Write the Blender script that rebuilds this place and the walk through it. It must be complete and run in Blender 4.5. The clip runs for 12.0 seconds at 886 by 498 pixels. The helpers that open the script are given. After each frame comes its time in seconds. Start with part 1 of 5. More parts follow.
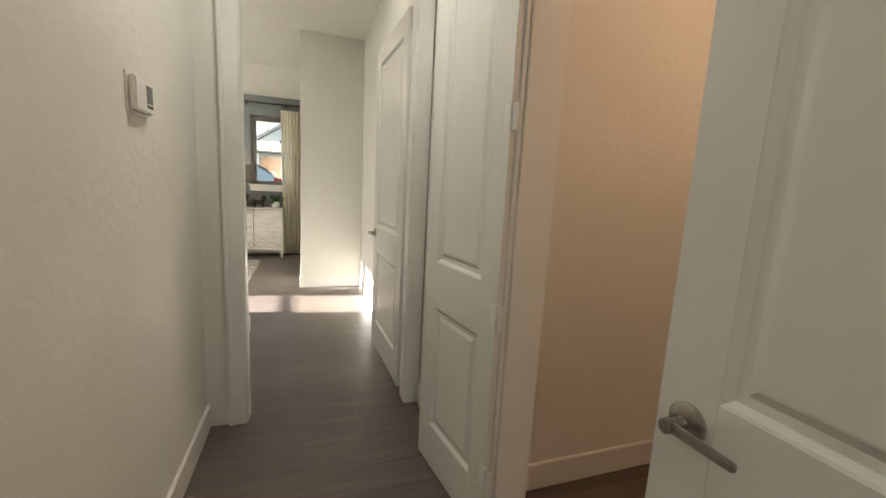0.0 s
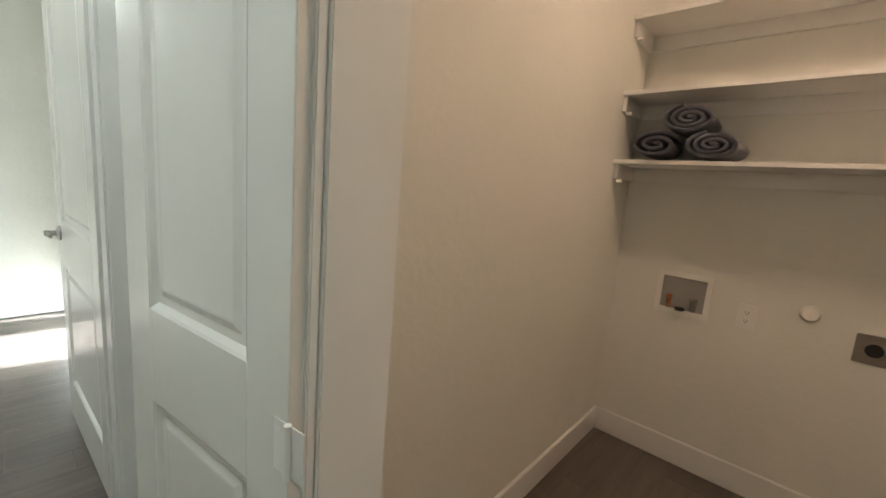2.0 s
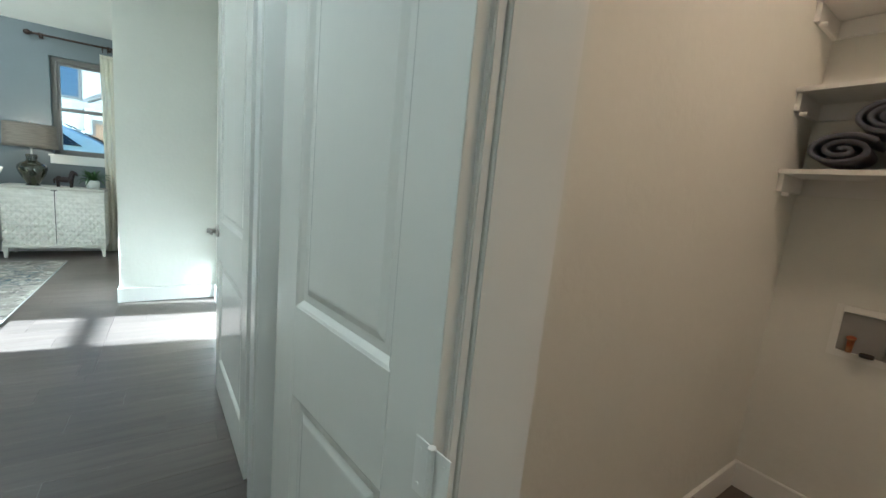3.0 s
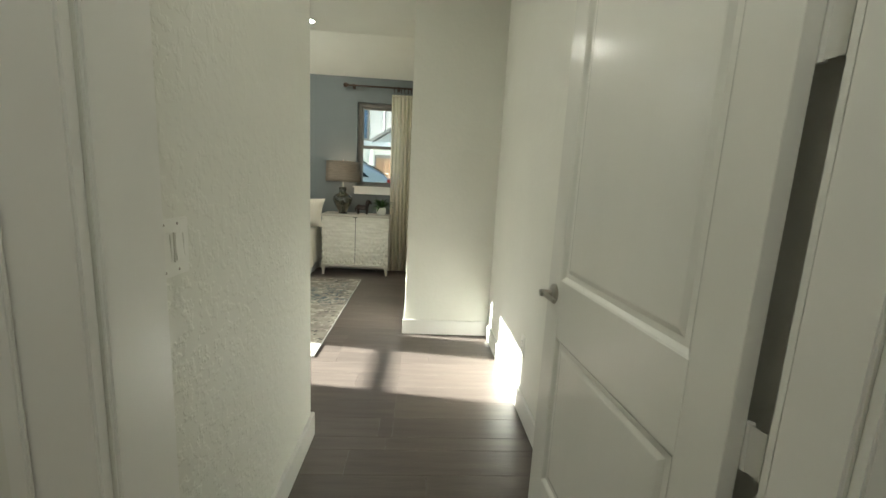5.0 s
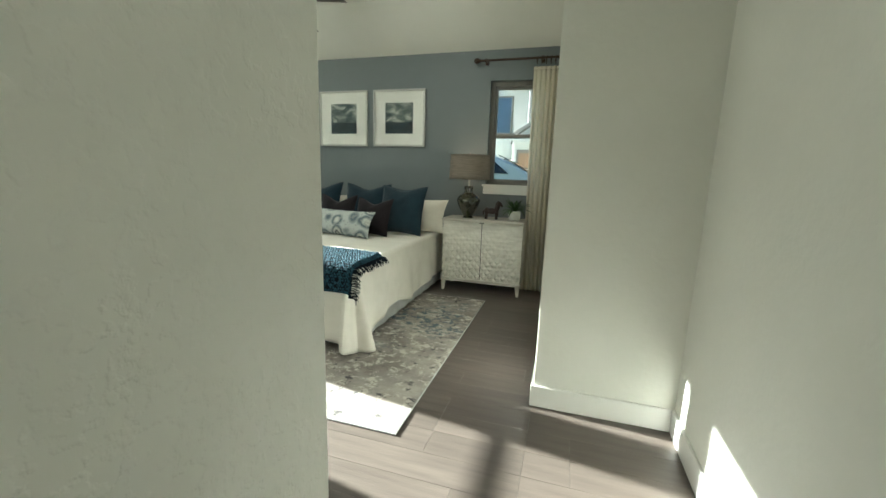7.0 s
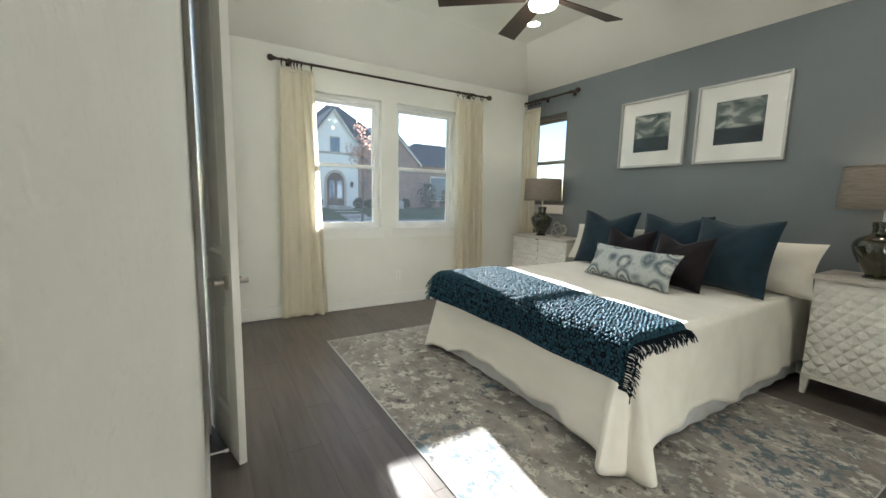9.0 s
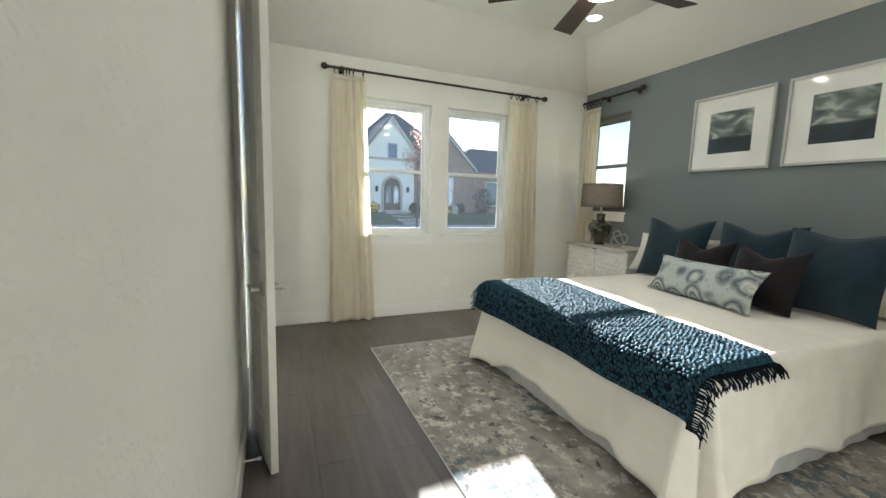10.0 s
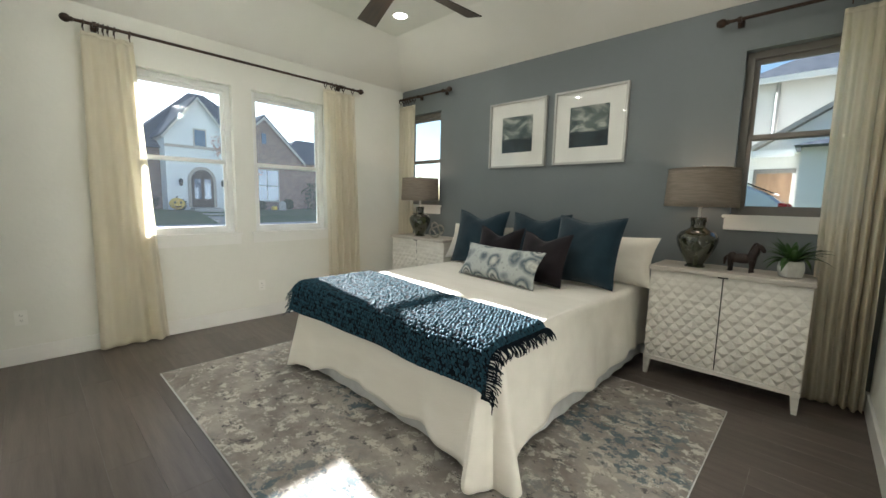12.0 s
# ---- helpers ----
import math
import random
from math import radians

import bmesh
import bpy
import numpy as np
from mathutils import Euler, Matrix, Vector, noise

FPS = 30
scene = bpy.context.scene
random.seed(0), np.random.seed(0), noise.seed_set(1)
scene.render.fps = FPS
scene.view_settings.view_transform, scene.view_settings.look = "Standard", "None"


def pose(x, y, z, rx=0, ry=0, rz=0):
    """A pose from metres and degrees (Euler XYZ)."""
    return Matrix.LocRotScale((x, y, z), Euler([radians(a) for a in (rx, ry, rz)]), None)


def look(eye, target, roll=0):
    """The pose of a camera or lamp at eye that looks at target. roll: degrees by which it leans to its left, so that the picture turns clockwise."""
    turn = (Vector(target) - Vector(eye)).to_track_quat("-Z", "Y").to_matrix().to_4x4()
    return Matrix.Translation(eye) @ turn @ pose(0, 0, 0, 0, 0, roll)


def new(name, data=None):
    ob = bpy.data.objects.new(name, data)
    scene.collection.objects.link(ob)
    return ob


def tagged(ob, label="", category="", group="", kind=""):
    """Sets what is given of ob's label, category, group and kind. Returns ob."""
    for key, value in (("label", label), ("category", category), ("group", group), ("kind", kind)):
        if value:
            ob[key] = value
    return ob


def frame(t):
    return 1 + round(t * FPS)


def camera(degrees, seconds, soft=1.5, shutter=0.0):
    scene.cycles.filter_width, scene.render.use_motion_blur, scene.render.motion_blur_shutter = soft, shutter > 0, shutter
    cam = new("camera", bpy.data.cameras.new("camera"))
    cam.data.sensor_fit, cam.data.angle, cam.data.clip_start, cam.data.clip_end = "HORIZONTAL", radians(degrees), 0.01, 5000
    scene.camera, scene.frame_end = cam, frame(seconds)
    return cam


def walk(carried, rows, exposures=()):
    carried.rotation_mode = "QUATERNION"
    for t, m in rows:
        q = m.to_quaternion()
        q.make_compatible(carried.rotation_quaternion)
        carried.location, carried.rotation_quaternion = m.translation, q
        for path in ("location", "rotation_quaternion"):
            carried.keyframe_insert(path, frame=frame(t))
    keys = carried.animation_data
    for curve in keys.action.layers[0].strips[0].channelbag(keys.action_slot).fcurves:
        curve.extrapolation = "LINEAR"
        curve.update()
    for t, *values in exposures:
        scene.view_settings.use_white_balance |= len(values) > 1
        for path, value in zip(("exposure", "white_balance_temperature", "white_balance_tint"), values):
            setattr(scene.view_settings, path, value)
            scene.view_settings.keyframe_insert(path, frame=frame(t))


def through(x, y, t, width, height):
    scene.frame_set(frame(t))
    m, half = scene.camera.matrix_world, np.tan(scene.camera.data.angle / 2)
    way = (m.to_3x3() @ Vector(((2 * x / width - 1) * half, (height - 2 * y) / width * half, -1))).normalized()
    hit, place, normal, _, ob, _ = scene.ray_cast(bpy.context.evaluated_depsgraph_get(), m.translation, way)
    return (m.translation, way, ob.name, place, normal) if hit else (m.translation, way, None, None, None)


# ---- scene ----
cam = camera(96.5, 12.0)
PATH = [
    (0, (0.262, 0.29, 1.377), (0.91, 2.157, 1.073), 3.0),
    (0.5, (0.392, 0.560, 1.384), (1.231, 2.350, 1.083), 2.8),
    (1, (0.474, 0.717, 1.390), (1.571, 2.361, 1.087), 3.4),
    (1.5, (0.545, 0.875, 1.382), (1.869, 2.338, 1.062), 3.9),
    (2, (0.634, 0.992, 1.352), (2.108, 2.305, 1.034), 4.7),
    (2.5, (0.65, 1.048, 1.34), (2.082, 2.409, 1.025), 5.3),
    (3, (0.603, 1.103, 1.337), (1.724, 2.73, 1.029), 5.6),
    (3.5, (0.536, 1.295, 1.349), (1.271, 3.124, 1.011), 4.3),
    (3.7, (0.527, 1.431, 1.358), (1.117, 3.309, 1.006), 4.1),
    (5.5, (0.226, 2.468, 1.363), (0.233, 4.442, 1.044), 2.7),
    (6, (0.233, 2.797, 1.35), (0.064, 4.762, 1.02), 2.4),
    (6.5, (0.254, 3.067, 1.372), (-0.1, 5.001, 1.006), 2.2),
    (6.7, (0.270, 3.180, 1.372), (-0.160, 5.100, 1.002), 2.0),
    (8.3, (0.099, 3.999, 1.328), (-1.266, 5.428, 1.016), 1.9),
    (8.5, (0.03, 4.065, 1.332), (-1.445, 5.383, 1.036), 1.7),
    (9, (-0.109, 4.175, 1.338), (-1.806, 5.201, 1.08), 1.4),
    (9.5, (-0.177, 4.248, 1.359), (-1.991, 5.055, 1.119), 1.6),
    (10, (-0.204, 4.307, 1.347), (-2.029, 5.089, 1.107), 1.6),
    (10.5, (-0.203, 4.365, 1.349), (-1.965, 5.281, 1.108), 1.2),
    (11, (-0.203, 4.408, 1.346), (-1.853, 5.513, 1.106), 1.0),
    (11.5, (-0.192, 4.446, 1.344), (-1.706, 5.73, 1.099), 1.1),
    (12, (-0.178, 4.484, 1.335), (-1.543, 5.926, 1.091), 1.2),
]
EXPOSURES = [(0.0, 3.87, 6400, 11), (1.5, 4.0, 6550, 12), (2.1, 4.3, 5150, 0), (2.5, 4.35, 4750, -5), (3.0, 4.05, 4850, -4), (3.7, 3.72, 5900, 4),
             (5.5, 3.35, 6150, -2), (6.7, 3.2, 5900, -6), (8.4, 3.02, 5850, 5), (9.2, 3.2, 5850, 6), (12.0, 3.17, 5950, 7)]
walk(cam, [(t, look(eye, target, roll)) for t, eye, target, roll in PATH], EXPOSURES)

# ---- world, sun, exposure ----
SUN_TO = Vector((1.0, -0.142, -0.354)).normalized()
world = bpy.data.worlds.new("sky")
scene.world = world
world.use_nodes = True
wn = world.node_tree.nodes
sky = wn.new("ShaderNodeTexSky")
sky.sky_type = "NISHITA"
sky.sun_disc = False
sky.dust_density = 0.3
sky.sun_elevation = math.asin(-SUN_TO.z)
sky.sun_rotation = math.atan2(-SUN_TO.x, -SUN_TO.y)
world.node_tree.links.new(sky.outputs[0], wn["Background"].inputs[0])
wn["Background"].inputs[1].default_value = 0.030
sun_data = bpy.data.lights.new("sun", "SUN")
sun_data.energy, sun_data.angle, sun_data.color = 5.0, radians(0.6), (1.0, 0.95, 0.88)
sun = new("sun", sun_data)
sun.matrix_world = look((-20, 8, 12), Vector((-20, 8, 12)) + SUN_TO)
tagged(sun, "low warm sun over the street", "sun", kind="structure")


def lamp(name, at, target, watts, size, colour, shape="DISK"):
    d = bpy.data.lights.new(name, "AREA")
    d.shape, d.size, d.energy, d.color = shape, size, watts, colour
    ob = new(name, d)
    ob.matrix_world = look(at, target)
    return ob


# ---- materials ----
def material(name, colour, second=None, scale=6.0, rough=0.6, metal=0.0, bump=0.0, bump_scale=60.0, detail=4.0, stretch=(1, 1, 1),
             fine=0.0, spec=0.5, coat=0.0, contrast=(0.35, 0.65), sheen=0.0, random=0.0):
    m = bpy.data.materials.new(name)
    m.use_nodes = True
    n, l = m.node_tree.nodes, m.node_tree.links
    p = n["Principled BSDF"]
    p.inputs["Roughness"].default_value, p.inputs["Metallic"].default_value = rough, metal
    p.inputs["Specular IOR Level"].default_value, p.inputs["Coat Weight"].default_value = spec, coat
    p.inputs["Sheen Weight"].default_value = sheen
    tc, mp = n.new("ShaderNodeTexCoord"), n.new("ShaderNodeMapping")
    l.new(tc.outputs["Object"], mp.inputs[0])
    mp.inputs["Scale"].default_value = stretch
    second = second or tuple(c * 0.9 for c in colour)
    tex = n.new("ShaderNodeTexNoise")
    tex.inputs["Scale"].default_value, tex.inputs["Detail"].default_value = scale, detail
    l.new(mp.outputs[0], tex.inputs["Vector"])
    ramp = n.new("ShaderNodeValToRGB")
    ramp.color_ramp.elements[0].position, ramp.color_ramp.elements[1].position = contrast
    ramp.color_ramp.elements[0].color, ramp.color_ramp.elements[1].color = (*colour, 1), (*second, 1)
    l.new(tex.outputs["Fac"], ramp.inputs[0])
    out = ramp.outputs[0]
    if fine or random:
        hsv = n.new("ShaderNodeHueSaturation")
        l.new(out, hsv.inputs["Color"])
        value = n.new("ShaderNodeMapRange")
        value.inputs["To Min"].default_value, value.inputs["To Max"].default_value = 1 - (fine or random), 1 + (fine or random)
        if random:
            info = n.new("ShaderNodeObjectInfo")
            l.new(info.outputs["Random"], value.inputs[0])
        else:
            t2 = n.new("ShaderNodeTexNoise")
            t2.inputs["Scale"].default_value, t2.inputs["Detail"].default_value = scale * 14, 2
            l.new(mp.outputs[0], t2.inputs["Vector"])
            l.new(t2.outputs["Fac"], value.inputs[0])
        l.new(value.outputs[0], hsv.inputs["Value"])
        out = hsv.outputs[0]
    l.new(out, p.inputs["Base Color"])
    if bump:
        bt, b = n.new("ShaderNodeTexNoise"), n.new("ShaderNodeBump")
        bt.inputs["Scale"].default_value, bt.inputs["Detail"].default_value = bump_scale, 3
        l.new(mp.outputs[0], bt.inputs["Vector"])
        l.new(bt.outputs["Fac"], b.inputs["Height"])
        b.inputs["Strength"].default_value, b.inputs["Distance"].default_value = bump, 0.004
        l.new(b.outputs[0], p.inputs["Normal"])
    return m


def glow(name, colour, strength):
    m = material(name, (0.8, 0.8, 0.78))
    p = m.node_tree.nodes["Principled BSDF"]
    p.inputs["Emission Color"].default_value, p.inputs["Emission Strength"].default_value = (*colour, 1), strength
    return m


def cloth(name, colour, second, through, scale=30.0, weave=900.0, stretch=(1, 1, 0.3)):
    """Thin cloth that lets some light through."""
    m = material(name, colour, second, scale, 0.9, bump=0.25, bump_scale=weave, stretch=stretch, spec=0.1)
    n, l = m.node_tree.nodes, m.node_tree.links
    tr, mix = n.new("ShaderNodeBsdfTranslucent"), n.new("ShaderNodeMixShader")
    tr.inputs[0].default_value = (*colour, 1)
    mix.inputs[0].default_value = through
    l.new(n["Principled BSDF"].outputs[0], mix.inputs[1])
    l.new(tr.outputs[0], mix.inputs[2])
    l.new(mix.outputs[0], n["Material Output"].inputs[0])
    return m


M = {}
M["wall"] = material("wall_paint", (0.74, 0.733, 0.67), (0.71, 0.703, 0.64), 2.0, 0.62, bump=0.45, bump_scale=34, fine=0.015)
M["textured"] = material("knockdown_wall", (0.74, 0.733, 0.67), (0.71, 0.703, 0.64), 2.0, 0.6, bump=0.3, bump_scale=34, fine=0.015)
kn, kl = M["textured"].node_tree.nodes, M["textured"].node_tree.links
knob = next(k for k in kn if k.bl_idname == "ShaderNodeBump")
flat = kn.new("ShaderNodeMapRange")
flat.inputs["From Min"].default_value, flat.inputs["From Max"].default_value = 0.47, 0.60
flat.interpolation_type = "SMOOTHSTEP"
kl.new(knob.inputs["Height"].links[0].from_socket, flat.inputs[0])
kl.new(flat.outputs[0], knob.inputs["Height"])
knob.inputs["Distance"].default_value = 0.0035
M["accent"] = material("accent_paint", (0.158, 0.176, 0.182), (0.148, 0.166, 0.172), 2.0, 0.6, bump=0.3, bump_scale=45, fine=0.02)
M["ceiling"] = material("ceiling_paint", (0.78, 0.76, 0.70), (0.75, 0.73, 0.67), 2.0, 0.75, bump=0.3, bump_scale=55)
M["trim"] = material("trim_paint", (0.78, 0.77, 0.73), (0.75, 0.74, 0.70), 3.0, 0.28, bump=0.06, bump_scale=25)
M["door"] = material("door_paint", (0.78, 0.77, 0.72), (0.75, 0.74, 0.69), 3.0, 0.22, bump=0.10, bump_scale=30, stretch=(1, 1, 0.25))
M["vinyl"] = material("white_vinyl", (0.80, 0.80, 0.78), None, 4, 0.35)
M["taupe"] = material("taupe_frame", (0.20, 0.185, 0.165), (0.18, 0.165, 0.15), 8, 0.45)
M["nickel"] = material("satin_nickel", (0.42, 0.39, 0.35), (0.36, 0.33, 0.30), 60, 0.32, 1.0, stretch=(1, 1, 6))
M["bronze"] = material("dark_bronze", (0.035, 0.024, 0.018), (0.06, 0.035, 0.022), 25, 0.42, 0.6)
M["plank"] = material("vinyl_plank", (0.140, 0.114, 0.097), (0.072, 0.058, 0.050), 3.2, 0.38, bump=0.25, bump_scale=26, detail=9,
                      stretch=(0.55, 7, 1), contrast=(0.25, 0.78), random=0.13)
M["plastic"] = material("white_plastic", (0.80, 0.79, 0.74), (0.77, 0.76, 0.71), 8, 0.3)
# Grey plastic of the dimmer; also the painted shade inside the washer box.
M["plate_grey"] = material("grey_plastic_and_shade", (0.30, 0.29, 0.27), None, 8, 0.45)
M["dark"] = material("dark_slot", (0.02, 0.02, 0.02), None, 8, 0.6)
M["spread"] = material("cream_matelasse", (0.80, 0.765, 0.69), (0.75, 0.715, 0.64), 5, 0.9, bump=0.5, bump_scale=140, spec=0.15, stretch=(0.35, 1.6, 1.6))
M["skirt"] = material("grey_linen", (0.58, 0.58, 0.57), (0.52, 0.52, 0.51), 12, 0.9, bump=0.2, bump_scale=300, spec=0.15)
M["teal"] = material("teal_linen", (0.0095, 0.027, 0.040), (0.007, 0.020, 0.031), 9, 0.85, bump=0.35, bump_scale=420, spec=0.2, sheen=0.25, fine=0.12)
M["plum"] = material("plum_velvet", (0.012, 0.008, 0.010), (0.008, 0.005, 0.007), 7, 0.8, bump=0.2, bump_scale=200, spec=0.2, sheen=0.12)
M["linen"] = material("cream_pillow", (0.72, 0.68, 0.60), (0.67, 0.63, 0.55), 6, 0.9, bump=0.25, bump_scale=220, spec=0.15)
# Near-black copy of the blue yarn, coloured as if in shade.
M["shaded_yarn"] = material("shaded_blue_yarn", (0.006, 0.009, 0.013), (0.010, 0.015, 0.021), 60, 0.95, bump=0.6, bump_scale=260, spec=0.05)
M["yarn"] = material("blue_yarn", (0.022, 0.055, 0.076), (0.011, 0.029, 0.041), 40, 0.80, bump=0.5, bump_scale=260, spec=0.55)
M["yarn"].node_tree.nodes["Principled BSDF"].inputs["Specular Tint"].default_value = (0.25, 0.62, 0.90, 1)
M["washed"] = material("whitewashed_wood", (0.80, 0.77, 0.70), (0.68, 0.65, 0.58), 7, 0.6, bump=0.25, bump_scale=60, stretch=(1, 1, 5), fine=0.08)
M["washed_top"] = material("whitewashed_top", (0.56, 0.52, 0.46), (0.44, 0.40, 0.35), 6, 0.5, bump=0.2, bump_scale=60, stretch=(0.4, 5, 5), fine=0.08)
M["curtain"] = cloth("cream_curtain", (0.87, 0.82, 0.70), (0.83, 0.78, 0.66), 0.55)
cn, ck = M["curtain"].node_tree.nodes, M["curtain"].node_tree.links
sheer, weave = cn.new("ShaderNodeBsdfTransparent"), cn.new("ShaderNodeMixShader")
weave.inputs[0].default_value = 0.18
ck.new(cn["Material Output"].inputs[0].links[0].from_socket, weave.inputs[1])
ck.new(sheer.outputs[0], weave.inputs[2])
ck.new(weave.outputs[0], cn["Material Output"].inputs[0])
M["shade"] = cloth("taupe_lampshade", (0.32, 0.28, 0.235), (0.22, 0.19, 0.16), 0.30, 9, 60, (1, 1, 14))
M["lamp_glass"] = material("smoked_glass", (0.026, 0.028, 0.013), (0.040, 0.042, 0.022), 5, 0.06, coat=1.0)
M["acrylic"] = material("clear_acrylic", (0.55, 0.54, 0.50), None, 5, 0.1, coat=0.5)
M["iron"] = material("dark_cast_iron", (0.020, 0.013, 0.012), (0.035, 0.022, 0.018), 22, 0.45, 0.4, bump=0.5, bump_scale=40)
M["silver"] = material("antique_silver", (0.50, 0.47, 0.42), (0.36, 0.33, 0.29), 30, 0.3, 1.0)
M["pot"] = material("white_ceramic_pot", (0.70, 0.70, 0.66), (0.60, 0.60, 0.56), 18, 0.5, bump=0.3, bump_scale=60)
M["leaf"] = material("plant_leaf", (0.050, 0.110, 0.028), (0.028, 0.070, 0.018), 14, 0.45)
M["frame"] = material("silver_leaf_frame", (0.50, 0.49, 0.46), (0.42, 0.41, 0.39), 35, 0.42, 0.4)
M["mat_board"] = material("mat_board", (0.80, 0.79, 0.74), None, 4, 0.85)
M["blade"] = material("walnut_blade", (0.040, 0.022, 0.013), (0.022, 0.013, 0.009), 5, 0.5, stretch=(0.6, 8, 8))
M["towel"] = material("slate_towel", (0.075, 0.080, 0.105), (0.055, 0.058, 0.08), 30, 0.95, bump=1.0, bump_scale=260, sheen=0.4)
M["brass"] = material("red_brass_valve", (0.45, 0.12, 0.06), (0.5, 0.35, 0.15), 20, 0.4, 0.6)
M["bulb"] = glow("lamp_lens", (1.0, 0.93, 0.80), 5.0)
M["warm_bulb"] = glow("laundry_lens", (1.0, 0.64, 0.40), 3.5)
M["screen"] = material("grey_screen", (0.16, 0.18, 0.16), None, 5, 0.2)


def glazing(name, tint, haze=0.0):
    """Clear sheet glass with a soft mirror at grazing angles and a translucent haze for sun glare."""
    glass = bpy.data.materials.new(name)
    glass.use_nodes = True
    gn, gl = glass.node_tree.nodes, glass.node_tree.links
    gt, gg, gm, gf = gn.new("ShaderNodeBsdfTransparent"), gn.new("ShaderNodeBsdfGlossy"), gn.new("ShaderNodeMixShader"), gn.new("ShaderNodeLayerWeight")
    gp = gn.new("ShaderNodeMapRange")
    gp.inputs["To Min"].default_value, gp.inputs["To Max"].default_value, gp.interpolation_type = 0.014, 0.12, "SMOOTHERSTEP"
    gg.inputs["Roughness"].default_value = 0.01
    gt.inputs["Color"].default_value = tint
    gl.new(gf.outputs["Facing"], gp.inputs[0])
    gl.new(gp.outputs[0], gm.inputs[0])
    gl.new(gt.outputs[0], gm.inputs[1])
    gl.new(gg.outputs[0], gm.inputs[2])
    # A pale blue translucent mix imitates the glare that veils the view.
    haze_bsdf, hazed = gn.new("ShaderNodeBsdfTranslucent"), gn.new("ShaderNodeMixShader")
    haze_bsdf.inputs[0].default_value, hazed.inputs[0].default_value = (0.80, 0.88, 1.0, 1), haze
    gl.new(gm.outputs[0], hazed.inputs[1])
    gl.new(haze_bsdf.outputs[0], hazed.inputs[2])
    gl.new(hazed.outputs[0], gn["Material Output"].inputs[0])
    return glass


M["glass"] = glazing("window_glass", (0.90, 0.92, 0.94, 1), 0.0045)
M["picture_glass"] = glazing("picture_glass", (0.98, 0.98, 0.98, 1))


def ramp_of(n, stops, kind="LINEAR"):
    r = n.new("ShaderNodeValToRGB")
    r.color_ramp.interpolation = kind
    e = r.color_ramp.elements
    while len(e) < len(stops):
        e.new(0.5)
    for k, (at, c) in zip(e, stops):
        k.position, k.color = at, (*c, 1)
    return r


def rug_material():
    m = bpy.data.materials.new("distressed_rug")
    m.use_nodes = True
    n, l = m.node_tree.nodes, m.node_tree.links
    p = n["Principled BSDF"]
    p.inputs["Roughness"].default_value, p.inputs["Specular IOR Level"].default_value = 0.95, 0.1
    tc = n.new("ShaderNodeTexCoord")
    mp = n.new("ShaderNodeMapping")
    mp.inputs["Scale"].default_value = (1.15, 1.3, 1)
    l.new(tc.outputs["Object"], mp.inputs[0])

    def tex(scale, detail, rough, dist=0.0):
        t = n.new("ShaderNodeTexNoise")
        for k, v in (("Scale", scale), ("Detail", detail), ("Roughness", rough), ("Distortion", dist)):
            t.inputs[k].default_value = v
        l.new(mp.outputs[0], t.inputs["Vector"])
        return t.outputs["Fac"]

    def mix(fac, a, b):
        x = n.new("ShaderNodeMix")
        x.data_type = "RGBA"
        for k, v in ((0, fac), (6, a), (7, b)):
            if isinstance(v, tuple):
                x.inputs[k].default_value = (*v, 1)
            else:
                l.new(v, x.inputs[k])
        return x.outputs[2]

    def cut(fac, a, b):
        r = ramp_of(n, ((a, (0, 0, 0)), (b, (1, 1, 1))))
        l.new(fac, r.inputs[0])
        return r.outputs[0]

    base = mix(cut(tex(1.5, 8, 0.68), 0.40, 0.60), (0.24, 0.215, 0.195), (0.42, 0.385, 0.345))
    pale = mix(cut(tex(8.0, 14, 0.76, 0.15), 0.53, 0.565), base, (0.56, 0.525, 0.465))
    dark = mix(cut(tex(8.5, 14, 0.78, 0.2), 0.565, 0.595), pale, (0.115, 0.108, 0.11))
    t = n.new("ShaderNodeMath")
    t.operation = "MULTIPLY"
    l.new(cut(tex(0.7, 3, 0.5), 0.50, 0.60), t.inputs[0])
    l.new(cut(tex(9, 12, 0.76, 0.2), 0.51, 0.54), t.inputs[1])
    blue = mix(t.outputs[0], dark, (0.13, 0.16, 0.178))
    l.new(blue, p.inputs["Base Color"])
    b, bt = n.new("ShaderNodeBump"), n.new("ShaderNodeTexNoise")
    bt.inputs["Scale"].default_value = 320
    l.new(tc.outputs["Object"], bt.inputs["Vector"])
    l.new(bt.outputs["Fac"], b.inputs["Height"])
    b.inputs["Strength"].default_value, b.inputs["Distance"].default_value = 0.6, 0.004
    l.new(b.outputs[0], p.inputs["Normal"])
    return m


M["rug"] = rug_material()


